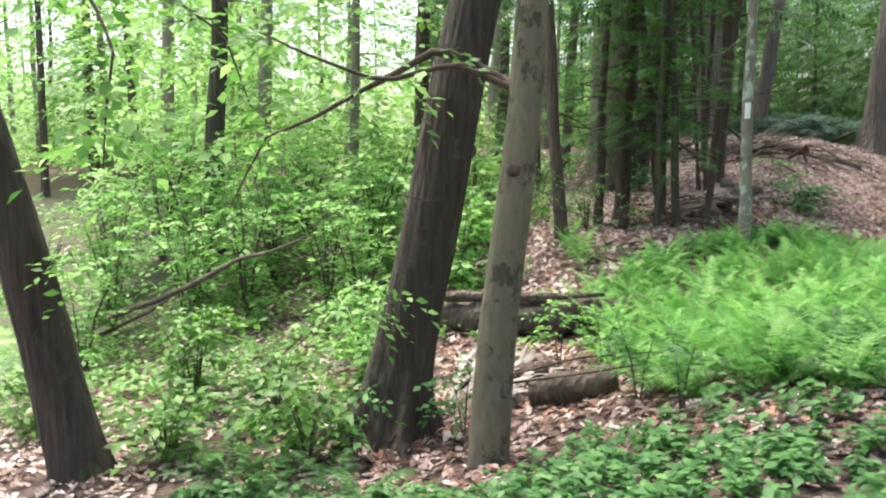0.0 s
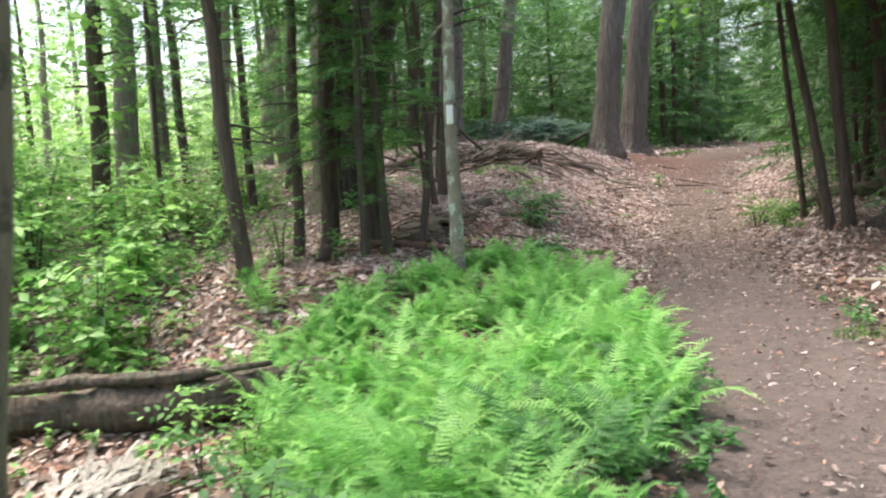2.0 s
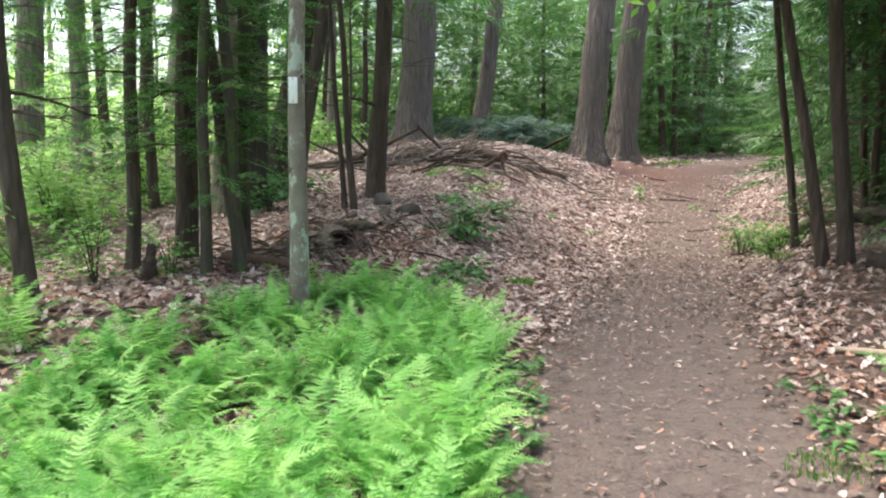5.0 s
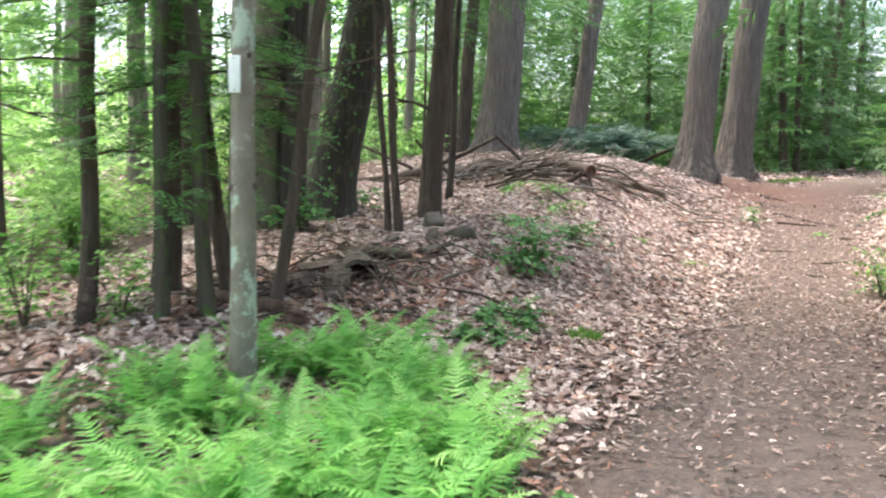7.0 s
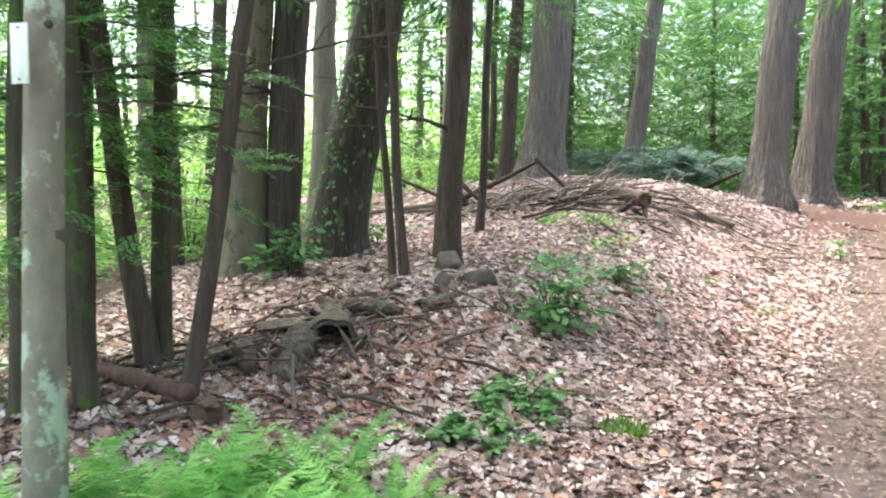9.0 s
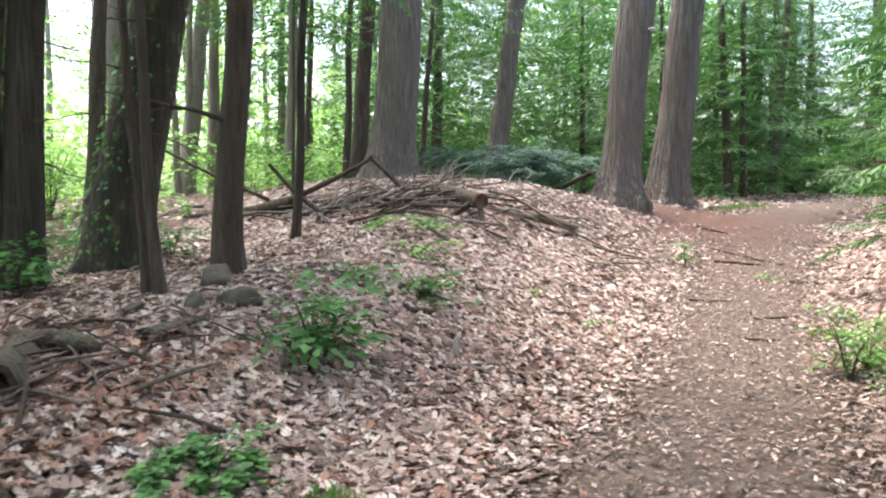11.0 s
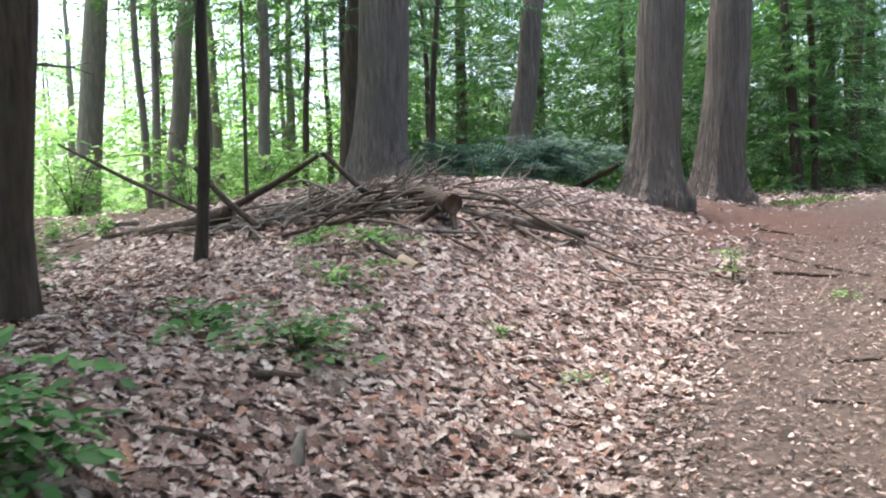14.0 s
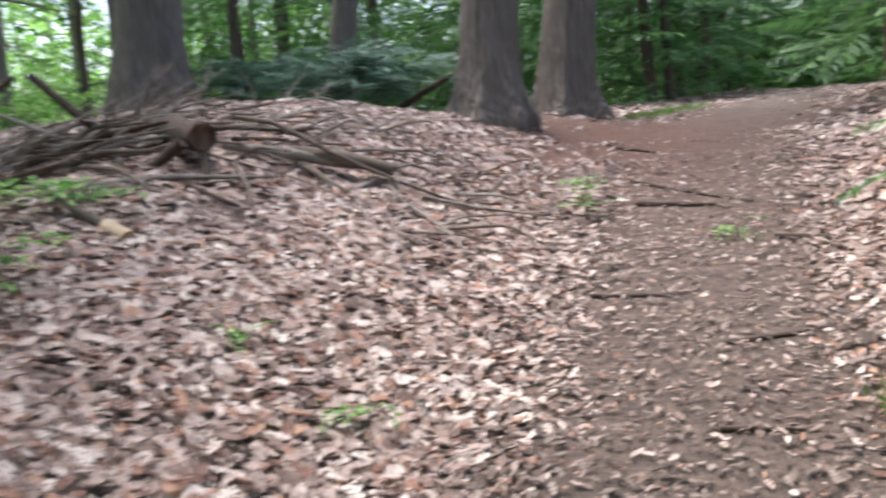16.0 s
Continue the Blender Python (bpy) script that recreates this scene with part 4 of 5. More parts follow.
def near_start(x, y):
    edge = smooth(-9, -6.5, x) * (1 - smooth(4.5, 8, x)) * smooth(-5, -1, y)
    return off_path(x, y) * edge


def up_the_path(x, y):
    return off_path(x, y) * (1 - smooth(6, 9, np.abs(x - path_x(y)))) * (1 - smooth(36, 44, y))


litter("leaf_litter", 47, 9000, (-4, 16, 23.5, 44), 0.1, LITTER, "dry leaves beyond the pines", up_the_path)
litter("leaf_litter", 41, 92000, (-6, 5, 10, 25), 0.08, LITTER, "dry tan and brown oak leaves covering the floor", off_path)
litter("leaf_litter", 42, 26000, (-9, 8, -5, 10), 0.09, LITTER, "dry tan and brown leaves beside the path", near_start)
litter("leaf_litter", 43, 14000, (-16, 9, 10, 34), 0.11, LITTER, "dry leaves on the ridge under the trees", off_path)
litter("leaf_litter", 44, 18000, (-5, 4, 3, 24), 0.078, LITTER_RED, "reddish-brown dead leaves among the litter", off_path)
litter("path_litter", 45, 1500, (-1.5, 3.4, 0.0, 22), 0.045, LITTER, "scattered pale leaf scraps on the dirt path")
litter("path_litter", 49, 13000, (-1.2, 3.6, 2.0, 24), 0.075, LITTER_MUD, "trodden dusty leaves on the dirt path", lambda x, y: (1 - smooth(0.9, 1.5, np.abs(x - path_x(y)))) * (0.3 + 0.7 * smooth(9, 13, y)))
litter("path_litter", 48, 3000, (-1.5, 3.4, 0.0, 22), 0.05, LITTER_RED, "scattered brown leaf scraps on the dirt path")


# ---- low green plants ----
def plant_builder(rng, stems, height, leaf):
    b = Builder()
    for _ in range(stems):
        a, h, tilt = rng.uniform(0, 6.28), height * rng.uniform(0.5, 1.1), rng.uniform(0.05, 0.45)
        top = np.array([math.cos(a) * tilt * h, math.sin(a) * tilt * h, h])
        for k in range(5):
            u = rng.uniform(0.45, 1.0)
            b.put(turned(LEAF_V, rng.uniform(0, 6.28), rng.uniform(-0.5, 0.2), rng.uniform(-0.3, 0.3), leaf * rng.uniform(0.6, 1.2), top * u), LEAF_Q)
    return b


def cover(name, seed, count, region, height, leaf, material, label):
    rng = np.random.RandomState(seed)
    stock = [plant_builder(rng, 3, height, leaf) for _ in range(5)]
    b = Builder()
    for _ in range(count):
        x, y = region(rng)
        s = stock[rng.randint(5)]
        base = 0
        for v, q in zip(s.v, s.f):
            b.put(turned(v, rng.uniform(0, 6.28), 0, 0, 1, (x, y, gz(x, y))), q - base)
            base += len(v)
    tagged(new(name, b.mesh(name, material)), label, "plants", kind="stuff")


def in_box(x0, x1, y0, y1):
    return lambda rng: (rng.uniform(x0, x1), rng.uniform(y0, y1))


def fern_front(rng):
    while True:
        y, x = rng.uniform(3.0, 5.2), rng.uniform(-2.3, 0.45)
        if y < 4.35 - 0.55 * (x + 0.3) ** 2 * 0.2 and x < path_x(y) - 0.55:
            return x, y


def path_margin(rng):
    y = rng.uniform(4, 9.5)
    return patch_right(y) + rng.uniform(-0.05, 0.3), y


cover("ground_cover", 51, 48, fern_front, 0.2, 0.085, LEAF_LOW, "low broad-leaved green weeds in front of the ferns")
cover("ground_cover", 52, 460, lambda r: (r.uniform(-4.6, -0.4), r.uniform(1.8, 3.0)), 0.16, 0.075, LEAF_LOW, "carpet of low dark green leaves beside the path")
cover("ground_cover", 53, 90, path_margin, 0.1, 0.06, LEAF_LOW, "small weeds along the edge of the ferns")
cover("ground_cover", 54, 60, in_box(-1.15, -0.6, 11.8, 13.2), 0.13, 0.07, LEAF_LOW, "patch of small green weeds in dry leaves")
cover("ground_cover", 55, 130, in_box(1.65, 3.3, 5.2, 8.8), 0.12, 0.06, LEAF_LOW, "small weeds beside the dirt path")
cover("ground_cover", 56, 500, in_box(-9.5, -4.2, 3.4, 9), 0.25, 0.09, LEAF_BRIGHT, "bright green seedlings in the hollow")
cover("ground_cover", 58, 420, in_box(-13, -6.2, 13.5, 22), 0.3, 0.11, LEAF_BRIGHT, "green seedlings on the ridge behind the stems")
cover("ground_cover", 57, 160, in_box(-8.5, -4.5, 8.5, 13.5), 0.3, 0.1, LEAF_BRIGHT, "green seedlings among the young trees")


def tuft(x, y, radius, height, blades, label):
    rng = np.random.RandomState(int(100 * abs(x) + y))
    b = Builder()
    for _ in range(blades):
        a, d = rng.uniform(0, 6.28), radius * math.sqrt(rng.uniform(0, 1))
        h, out = height * rng.uniform(0.5, 1.1), rng.uniform(0.1, 0.6)
        p = np.array([d * math.cos(a), d * math.sin(a), -0.01])
        o = np.array([math.cos(a + rng.uniform(-1, 1)), math.sin(a + rng.uniform(-1, 1)), 0])
        w = np.array([-o[1], o[0], 0]) * 0.004
        m, t = p + o * h * out * 0.4 + (0, 0, h * 0.7), p + o * h * out + (0, 0, h)
        b.put([p - w, p + w, m + w, m - w, t], [(0, 1, 2, 3), (3, 2, 4, 4)])
    ob = new("grass_tuft", b.mesh("grass_tuft", GRASS))
    ob.location = (x, y, gz(x, y))
    tagged(ob, label, "grass", "grass tufts")


tuft(-0.26, 12.85, 0.16, 0.14, 260, "small round tuft of green grass in dry leaves")
tuft(1.62, 7.5, 0.2, 0.07, 160, "thin green grass beside the dirt path")
tuft(3.0, 15.0, 0.2, 0.12, 120, "thin grass on the bank")
tuft(2.9, 18.6, 0.25, 0.13, 160, "grass on the path's edge")
for k in range(3):
    tuft(2.3 + 0.35 * k, 27.6 + 0.5 * k, 0.4, 0.16, 150, "bright grass behind the leaning pines")


# ---- trail marker, fungus ----
def box(b, cx, cy, cz, sx, sy, sz):
    o = np.array([(x, y, z) for z in (-1, 1) for y in (-1, 1) for x in (-1, 1)], float) * (sx / 2, sy / 2, sz / 2) + (cx, cy, cz)
    b.put(o, [(0, 2, 3, 1), (4, 5, 7, 6), (0, 1, 5, 4), (2, 6, 7, 3), (0, 4, 6, 2), (1, 3, 7, 5)])


marker = thing("trail_marker", -1.695, 9.81, 2.195, "white rectangular trail marker nailed to the slim tree", "trail marker")
_b = Builder()
box(_b, 0, 0, 0, 0.07, 0.006, 0.2)
plate = part("plate", _b.mesh("plate", PLASTIC), marker, "white plate with a scuffed face")
_bev = plate.modifiers.new("bevel", "BEVEL")
_bev.width, _bev.segments = 0.002, 2
for dz in (0.085, -0.085):
    _b = Builder()
    _b.tube([(0, -0.0075, dz), (0, 0.012, dz)], [0.004, 0.003], 8)
    part("nail", _b.mesh("nail", STEEL), marker, "dark nail head")
marker.rotation_euler = (radians(1.5), radians(2.0), radians(6))

_b = Builder()
_us = np.linspace(0, np.pi, 9)
_shelf = np.array([(0.13 * np.sin(u), 0.11 * np.cos(u), 0) for u in _us])
_top, _low = np.vstack([_shelf * 0.3 + (0, 0, 0.04), _shelf]), np.vstack([_shelf * 0.3 + (0, 0, -0.03), _shelf])
_q = [(k, k + 1, 9 + k + 1, 9 + k) for k in range(8)]
_b.put(_top, _q)
_b.put(_low, _q)
_f = new("bracket_fungus", _b.mesh("bracket_fungus", CREAM))
_f.location, _f.rotation_euler = (0.27 + 0.115 * 3.25 + 0.32, 25.36, 4.93), (0, 0, radians(-35))
tagged(_f, "pale bracket fungus on the side of the leaning pine", "fungus")

# ---- dead wood ----
def wood(name, pts, radii, material, label, category, sides=12, rough=0.06, group=""):
    """A log or stick lying in the place: its mesh is kept about its own middle."""
    pts = np.array(pts, float)
    mid = pts.mean(0)
    b = Builder()
    big = max(radii) > 0.05
    k = 34 if big else max(6, len(pts) * 3)
    u, src = np.linspace(0, 1, k), np.linspace(0, 1, len(pts))
    fine = np.stack([np.interp(u, src, (pts - mid)[:, i]) for i in range(3)], -1)
    rr = np.interp(u, np.linspace(0, 1, len(radii)), radii)
    if big:
        ph = mid[0] * 7 + mid[1] * 3
        fine += rr[:, None] * 0.07 * np.stack([np.sin(9 * u + ph), np.sin(7 * u + 2 * ph), 0.6 * np.sin(11 * u + ph)], -1)
        swell = min(1.0, 9 * rough)
        rr = rr * (1 + swell * (0.1 * np.sin(13 * u + ph) + 0.07 * np.sin(29 * u + 2 * ph)))
        rr[0] *= 0.9
        rr[-1] *= 0.85
        sides = 22
        a = np.linspace(0, 2 * np.pi, sides, endpoint=False)[None]
        uu = u[:, None]
        worn = np.sin(3 * a + 6 * uu + ph) * np.sin(14 * uu + 2 * a) + 0.6 * np.sin(7 * a + 2.5 * np.sin(9 * uu + ph)) + 0.5 * np.sin(11 * a - 19 * uu)
        rr = rr[:, None] * (1 + min(0.13, 1.1 * rough) * worn)
    b.tube(fine, rr, sides, rough, int(abs(mid[0] * 91 + mid[1] * 17)))
    ob = new(name, b.mesh(name, material, True))
    ob.location = mid
    return tagged(ob, label, category, group)


def lying(x0, y0, x1, y1, r, sink=0.25, n=4):
    return [(x0 + (x1 - x0) * u, y0 + (y1 - y0) * u, gz(x0 + (x1 - x0) * u, y0 + (y1 - y0) * u) + r * (1 - sink)) for u in np.linspace(0, 1, n)]


wood("fallen_log", [(-5.6, 6.76, -0.2), (-4.6, 7.08, -0.12), (-3.5, 7.05, -0.08), (-2.7, 7.5, -0.02), (-2.2, 7.6, 0.0)], [0.13, 0.17, 0.18, 0.15, 0.1], MOULD, "long decayed brown log half hidden in ferns", "log", 16, 0.12)
wood("weathered_slab", [(-5.1, 6.85, 0.1), (-4.4, 7.0, 0.13), (-3.6, 6.98, 0.15), (-2.9, 7.3, 0.17)], [0.03, 0.06, 0.05, 0.02], MOULD, "grey weathered bark slab lying along the fallen log", "bark", 10, 0.1)
wood("cut_log", lying(-3.0, 5.14, -2.28, 5.24, 0.14), [0.135, 0.14, 0.125], MOULD, "short grey cut log on brown leaves", "log", 14, 0.05)
wood("cut_log", lying(-3.42, 5.62, -3.1, 5.86, 0.11), [0.11, 0.1], DARKWOOD, "short dark cut log beside bark scraps", "log", 12, 0.06)
wood("stick", [(-3.15, 5.1, -0.28), (-2.5, 5.0, -0.12), (-1.9, 5.05, 0.02)], [0.012, 0.01, 0.005], DARKWOOD, "thin bare stick leaning on the cut log", "stick", 6)
wood("stick", [(-3.3, 5.4, -0.3), (-2.6, 5.3, -0.06), (-2.0, 5.45, 0.0)], [0.009, 0.01, 0.005], DARKWOOD, "thin bare stick leaning on the cut log", "stick", 6)
wood("peeled_log", lying(2.25, 9.84, 3.3, 9.5, 0.03, 0.1), [0.022, 0.032, 0.036], PALEWOOD, "pale peeled log lying beside the path", "log", 10, 0.05)
wood("mossy_log", lying(3.15, 16.9, 4.6, 16.0, 0.13, 0.4), [0.11, 0.15, 0.16], BARK_MOSS, "mossy log on the bank by slim stems", "log", 12, 0.12)
wood("mossy_log", lying(3.4, 13.1, 5.2, 12.5, 0.13, 0.35), [0.1, 0.14, 0.13], DARKWOOD, "dark rotten log in the shade of the bank", "log", 12, 0.12)

heap = thing("rotted_wood_heap", -3.6, 5.75, gz(-3.6, 5.75), "heap of pale grey shredded bark and rotted wood", "wood heap")
_r = np.random.RandomState(8)
_b = Builder()
_xs, _ys = np.meshgrid(np.linspace(-1, 1, 22), np.linspace(-1, 1, 26))
_h = 0.2 * np.clip(1 - _xs**2 - _ys**2, -0.2, 1) + _r.uniform(-0.025, 0.025, _xs.shape)
_v = np.stack([0.42 * _xs - 0.3 * _ys, 0.95 * _ys, _h], -1).reshape(-1, 3)
_i, _j = np.meshgrid(np.arange(25), np.arange(21), indexing="ij")
_a = (_i * 22 + _j).ravel()
_b.put(_v, np.stack([_a, _a + 1, _a + 23, _a + 22], -1))
part("mound", _b.mesh("mound", MOULD), heap)
for k in range(110):
    _b = Builder()
    x, y = _r.uniform(-0.35, 0.35), _r.uniform(-0.8, 0.8)
    a, ln, w = _r.normal(1.2, 0.6), _r.uniform(0.12, 0.4), _r.uniform(0.012, 0.035)
    z = 0.2 * max(0, 1 - (x / 0.42) ** 2 * 0.6 - (y / 0.95) ** 2) + 0.01
    v = np.array([(0, -w, 0), (ln / 2, -w, 0.04), (ln, -w * 0.5, 0.02), (0, w, 0.01), (ln / 2, w, 0.05), (ln, w * 0.5, 0.03)])
    _b.put(turned(v, a, _r.uniform(-0.1, 0.3), _r.uniform(-0.6, 0.6), 1, (x - 0.3 * y, y, z)), [(0, 1, 4, 3), (1, 2, 5, 4)])
    part("bark_strip", _b.mesh("bark_strip", PALE_STRIP), heap)


def bark_shell(name, at, yaw, r, length, a0, a1, tilt, material, label, category, seed, thick=0.03):
    """A curled shell of bark: part of a tube with inner and outer skin and ragged ends."""
    rg = np.random.RandomState(seed)
    n, k = 16, 9
    outer, inner = [], []
    for i in range(k):
        u = i / (k - 1)
        for j in range(n):
            a = a0 + (a1 - a0) * j / (n - 1)
            ragged = (rg.uniform(-0.06, 0.06) if i in (0, k - 1) else 0.0)
            rr = r * (1 + 0.08 * math.sin(5 * a + 4 * u + seed) + rg.uniform(-0.05, 0.05)) * (1 - 0.15 * u)
            for rows, cut in ((outer, 0.0), (inner, thick)):
                rows.append((length * u + ragged, (rr - cut) * math.cos(a), (rr - cut) * math.sin(a)))
    v = turned(np.array(outer + inner), yaw, tilt)
    m = n * k
    q = []
    for i in range(k - 1):
        for j in range(n - 1):
            c = i * n + j
            q += [(c, c + 1, c + n + 1, c + n), (m + c, m + c + n, m + c + n + 1, m + c + 1)]
        for j in (0, n - 1):
            c = i * n + j
            q.append((c, c + n, m + c + n, m + c))
    for i in (0, k - 1):
        q += [(i * n + j, i * n + j + 1, m + i * n + j + 1, m + i * n + j) for j in range(n - 1)]
    b = Builder()
    b.put(v, q)
    ob = new(name, b.mesh(name, material))
    ob.location = at
    return tagged(ob, label, category)


bark_shell("hollow_log", (-2.36, 12.98, 0.7), 2.05, 0.2, 0.75, -0.35, 3.6, 0.06, MOULD, "grey hollow rotten log with a dark open end", "log", 3, 0.04)
for k, (x, y, w, r) in enumerate(((-2.95, 12.55, 0.9, 0.11), (-2.75, 12.25, 2.4, 0.09), (-3.05, 13.1, 0.3, 0.12), (-2.55, 13.75, 2.9, 0.1), (-2.2, 14.2, 1.2, 0.08), (-2.85, 13.55, 1.9, 0.1))):
    bark_shell("bark_piece", (x, y, gz(x, y) + 0.02), w, r, 0.28 + 0.05 * k, 0.3, 2.5, 0.12, (DARKWOOD, MOULD, DEADWOOD)[k % 3], "curled piece of rotten bark among dead leaves", "bark", 40 + k, 0.018)
wood("rotten_log", [(-2.62, 13.12, 0.76), (-2.5, 12.8, 0.76), (-2.38, 12.45, 0.68), (-2.27, 12.15, 0.58)], [0.075, 0.105, 0.1, 0.07], MOULD, "grey decayed log sloping down over dead leaves", "log", 14, 0.12)
wood("rotten_log", [(-3.1, 12.9, 0.7), (-2.75, 12.45, 0.72), (-2.45, 12.1, 0.66)], [0.06, 0.08, 0.05], DARKWOOD, "dark decayed log among leaves and sticks", "log", 10, 0.25)
wood("rotten_log", [(-2.95, 13.7, 0.84), (-2.5, 13.75, 0.9), (-2.1, 13.6, 0.88)], [0.05, 0.07, 0.04], MOULD, "grey broken log lying across the mound", "log", 10, 0.22)
wood("rotten_log", [(-3.2, 11.62, 0.72), (-2.85, 11.52, 0.7), (-2.36, 11.44, 0.66)], [0.055, 0.058, 0.052], REDWOOD, "smooth brown log propped beside a thin stem", "log", 12, 0.03)
wood("tree_stump", [(-2.23, 11.4, 0.42), (-2.22, 11.38, 0.56), (-2.18, 11.36, 0.66)], [0.15, 0.11, 0.06], REDWOOD, "small broken reddish-brown stump in dry leaves", "stump", 12, 0.22)
wood("tree_stump", [(-3.45, 10.6, 0.5), (-3.44, 10.6, 0.75), (-3.42, 10.62, 0.95)], [0.09, 0.06, 0.03], DARKWOOD, "thin jagged rotten stump beside a mossy stem", "stump", 10, 0.2)

_r = np.random.RandomState(12)
for k in range(150):
    x, y = _r.normal(-2.6, 0.5), _r.normal(13.1, 0.95)
    a, ln = _r.uniform(-3.1, 3.1), _r.uniform(0.2, 0.75)
    z = gz(x, y)
    rise = _r.uniform(-0.05, 0.3)
    dx, dy = math.cos(a) * ln / 2, math.sin(a) * ln / 2
    e0, e1 = gz(x - dx, y - dy) + 0.03, gz(x + dx, y + dy) + 0.03 + rise * ln
    rr = _r.uniform(0.005, 0.017)
    wood("stick", [(x - dx, y - dy, e0), (x + _r.uniform(-0.05, 0.05), y, (e0 + e1) / 2 + 0.03), (x + dx, y + dy, e1)], [rr, rr * 0.9, rr * 0.4], (DEADWOOD, DARKWOOD, DARKWOOD)[k % 3], "dead stick among the rotten logs", "stick", 6, 0.1, "sticks round the rotten logs")


def rock(x, y, sx, sy, sz, label, seed):
    """A boulder: a ball cut by random planes into blunt facets."""
    r = np.random.RandomState(seed)
    rows, cols = 15, 22
    th, ph = np.meshgrid(np.linspace(0.02, np.pi - 0.02, rows), np.linspace(0, 2 * np.pi, cols, endpoint=False), indexing="ij")
    d = np.stack([np.sin(th) * np.cos(ph), np.sin(th) * np.sin(ph), np.cos(th)], -1).reshape(-1, 3)
    cuts = r.normal(0, 1, (13, 3))
    cuts /= np.linalg.norm(cuts, axis=1)[:, None]
    reach = np.min(r.uniform(0.4, 0.85, 13)[None] / np.maximum(d @ cuts.T, 0.3), axis=1)
    v = d * np.minimum(reach, 1.12)[:, None] * (1 + r.uniform(-0.02, 0.02, len(d)))[:, None] * (sx, sy, sz)
    q = [(i * cols + j, i * cols + (j + 1) % cols, (i + 1) * cols + (j + 1) % cols, (i + 1) * cols + j) for i in range(rows - 1) for j in range(cols)]
    b = Builder()
    b.put(v, q)
    ob = new("rock", b.mesh("rock", ROCK))
    ob.location = (x, y, gz(x, y) + sz * 0.12)
    tagged(ob, label, "rock", "rocks on the mound")


rock(-2.84, 14.97, 0.16, 0.13, 0.12, "brown-grey rock half sunk in leaves", 1)
rock(-2.12, 15.3, 0.21, 0.16, 0.17, "grey rock on the mound with moss", 2)
rock(-2.38, 15.12, 0.13, 0.12, 0.12, "dark grey rock beside a larger one", 3)
rock(-2.62, 15.85, 0.19, 0.15, 0.2, "pale grey rock at the foot of a hemlock", 4)
rock(0.33, 17.1, 0.1, 0.08, 0.09, "small greenish rock in dry leaves", 5)

# ---- the brush pile ----
pile = thing("brush_pile", -2.8, 21.4, gz(-2.8, 21.4), "heap of dead grey-brown branches in front of a pine", "brush pile")
PILE_AT = np.array(pile.location)


def heaped(pts):
    return np.array((1.6, 12.4, 1.58)) + 1.12 * (np.array(pts, float) - (1.6, 12.4, 1.58)) - PILE_AT + (0, 0, 0.1)


def branch(pts, radii, material=DEADWOOD, sides=7, name="branch", rough=0.08, lie=False):
    pts = np.array(pts, float) - PILE_AT if lie else heaped(pts)
    b = Builder()
    u, src = np.linspace(0, 1, 10), np.linspace(0, 1, len(pts))
    fine = np.stack([np.interp(u, src, pts[:, i]) for i in range(3)], -1)
    b.tube(fine, np.interp(u, np.linspace(0, 1, len(radii)), radii), sides, rough, len(pile.children))
    part(name, b.mesh(name, material, True), pile)


branch([(-6.3, 20.5, 2.75), (-5.3, 20.5, 2.25), (-4.2, 20.4, 1.78)], [0.015, 0.03, 0.035], DARKWOOD)
branch([(-6.1, 20.3, 1.5), (-5.2, 20.35, 1.56), (-4.4, 20.4, 1.62), (-3.8, 20.4, 1.75)], [0.05, 0.085, 0.1, 0.12], DARKWOOD, 10, "log")
branch([(-2.65, 20.4, 2.3), (-3.2, 20.4, 2.04), (-3.9, 20.4, 1.76)], [0.028, 0.042, 0.05], DARKWOOD)
branch([(-4.05, 20.15, 2.27), (-3.7, 20.15, 1.9), (-3.2, 20.15, 1.5)], [0.03, 0.04, 0.045], DARKWOOD)
branch([(-2.8, 20.8, 2.36), (-2.3, 20.8, 1.88)], [0.035, 0.045], DARKWOOD)
branch([(-3.1, 20.3, 2.02), (-2.77, 20.3, 2.05), (-2.3, 20.3, 1.82)], [0.01, 0.018, 0.02], GREYWOOD)
branch([(-1.04, 20.08, 1.68), (-1.25, 20.3, 1.72), (-1.9, 21.0, 1.9)], [0.118, 0.122, 0.11], DARKWOOD, 16, "sawn_log", 0.03)
_b = Builder()
_b.tube(heaped([(-1.02, 20.055, 1.678), (-1.035, 20.075, 1.68)]), [0.105, 0.11], 18, 0.02, 1)
part("cut_face", _b.mesh("cut_face", REDWOOD), pile, "brown sawn end of a log")
branch([(-1.15, 20.0, 1.66), (-1.4, 20.0, 1.5), (-1.8, 20.0, 1.38)], [0.05, 0.045, 0.035], DARKWOOD)
branch([(-1.05, 20.1, 1.6), (-0.98, 19.95, 1.4), (-0.95, 19.85, 1.25)], [0.04, 0.03, 0.02], DARKWOOD)
branch([(-1.04, 20.6, 1.82), (-0.7, 20.6, 1.74), (-0.25, 20.7, 1.42), (0.4, 20.9, 1.05), (1.05, 20.95, 0.78)], [0.024, 0.022, 0.018, 0.014, 0.007], DEADWOOD)
branch([(-1.1, 20.5, 1.62), (-0.7, 20.6, 1.52), (-0.2, 20.8, 1.36)], [0.035, 0.05, 0.04], GREYWOOD, 9)
branch([(-0.6, 20.7, 1.5), (-0.25, 20.75, 1.42), (0.1, 20.9, 1.28)], [0.06, 0.065, 0.05], DEADWOOD, 9)
branch([(-0.96, 18.86, 1.12), (-1.14, 18.95, 1.2)], [0.065, 0.06], PALEWOOD, 12, "cut_branch")
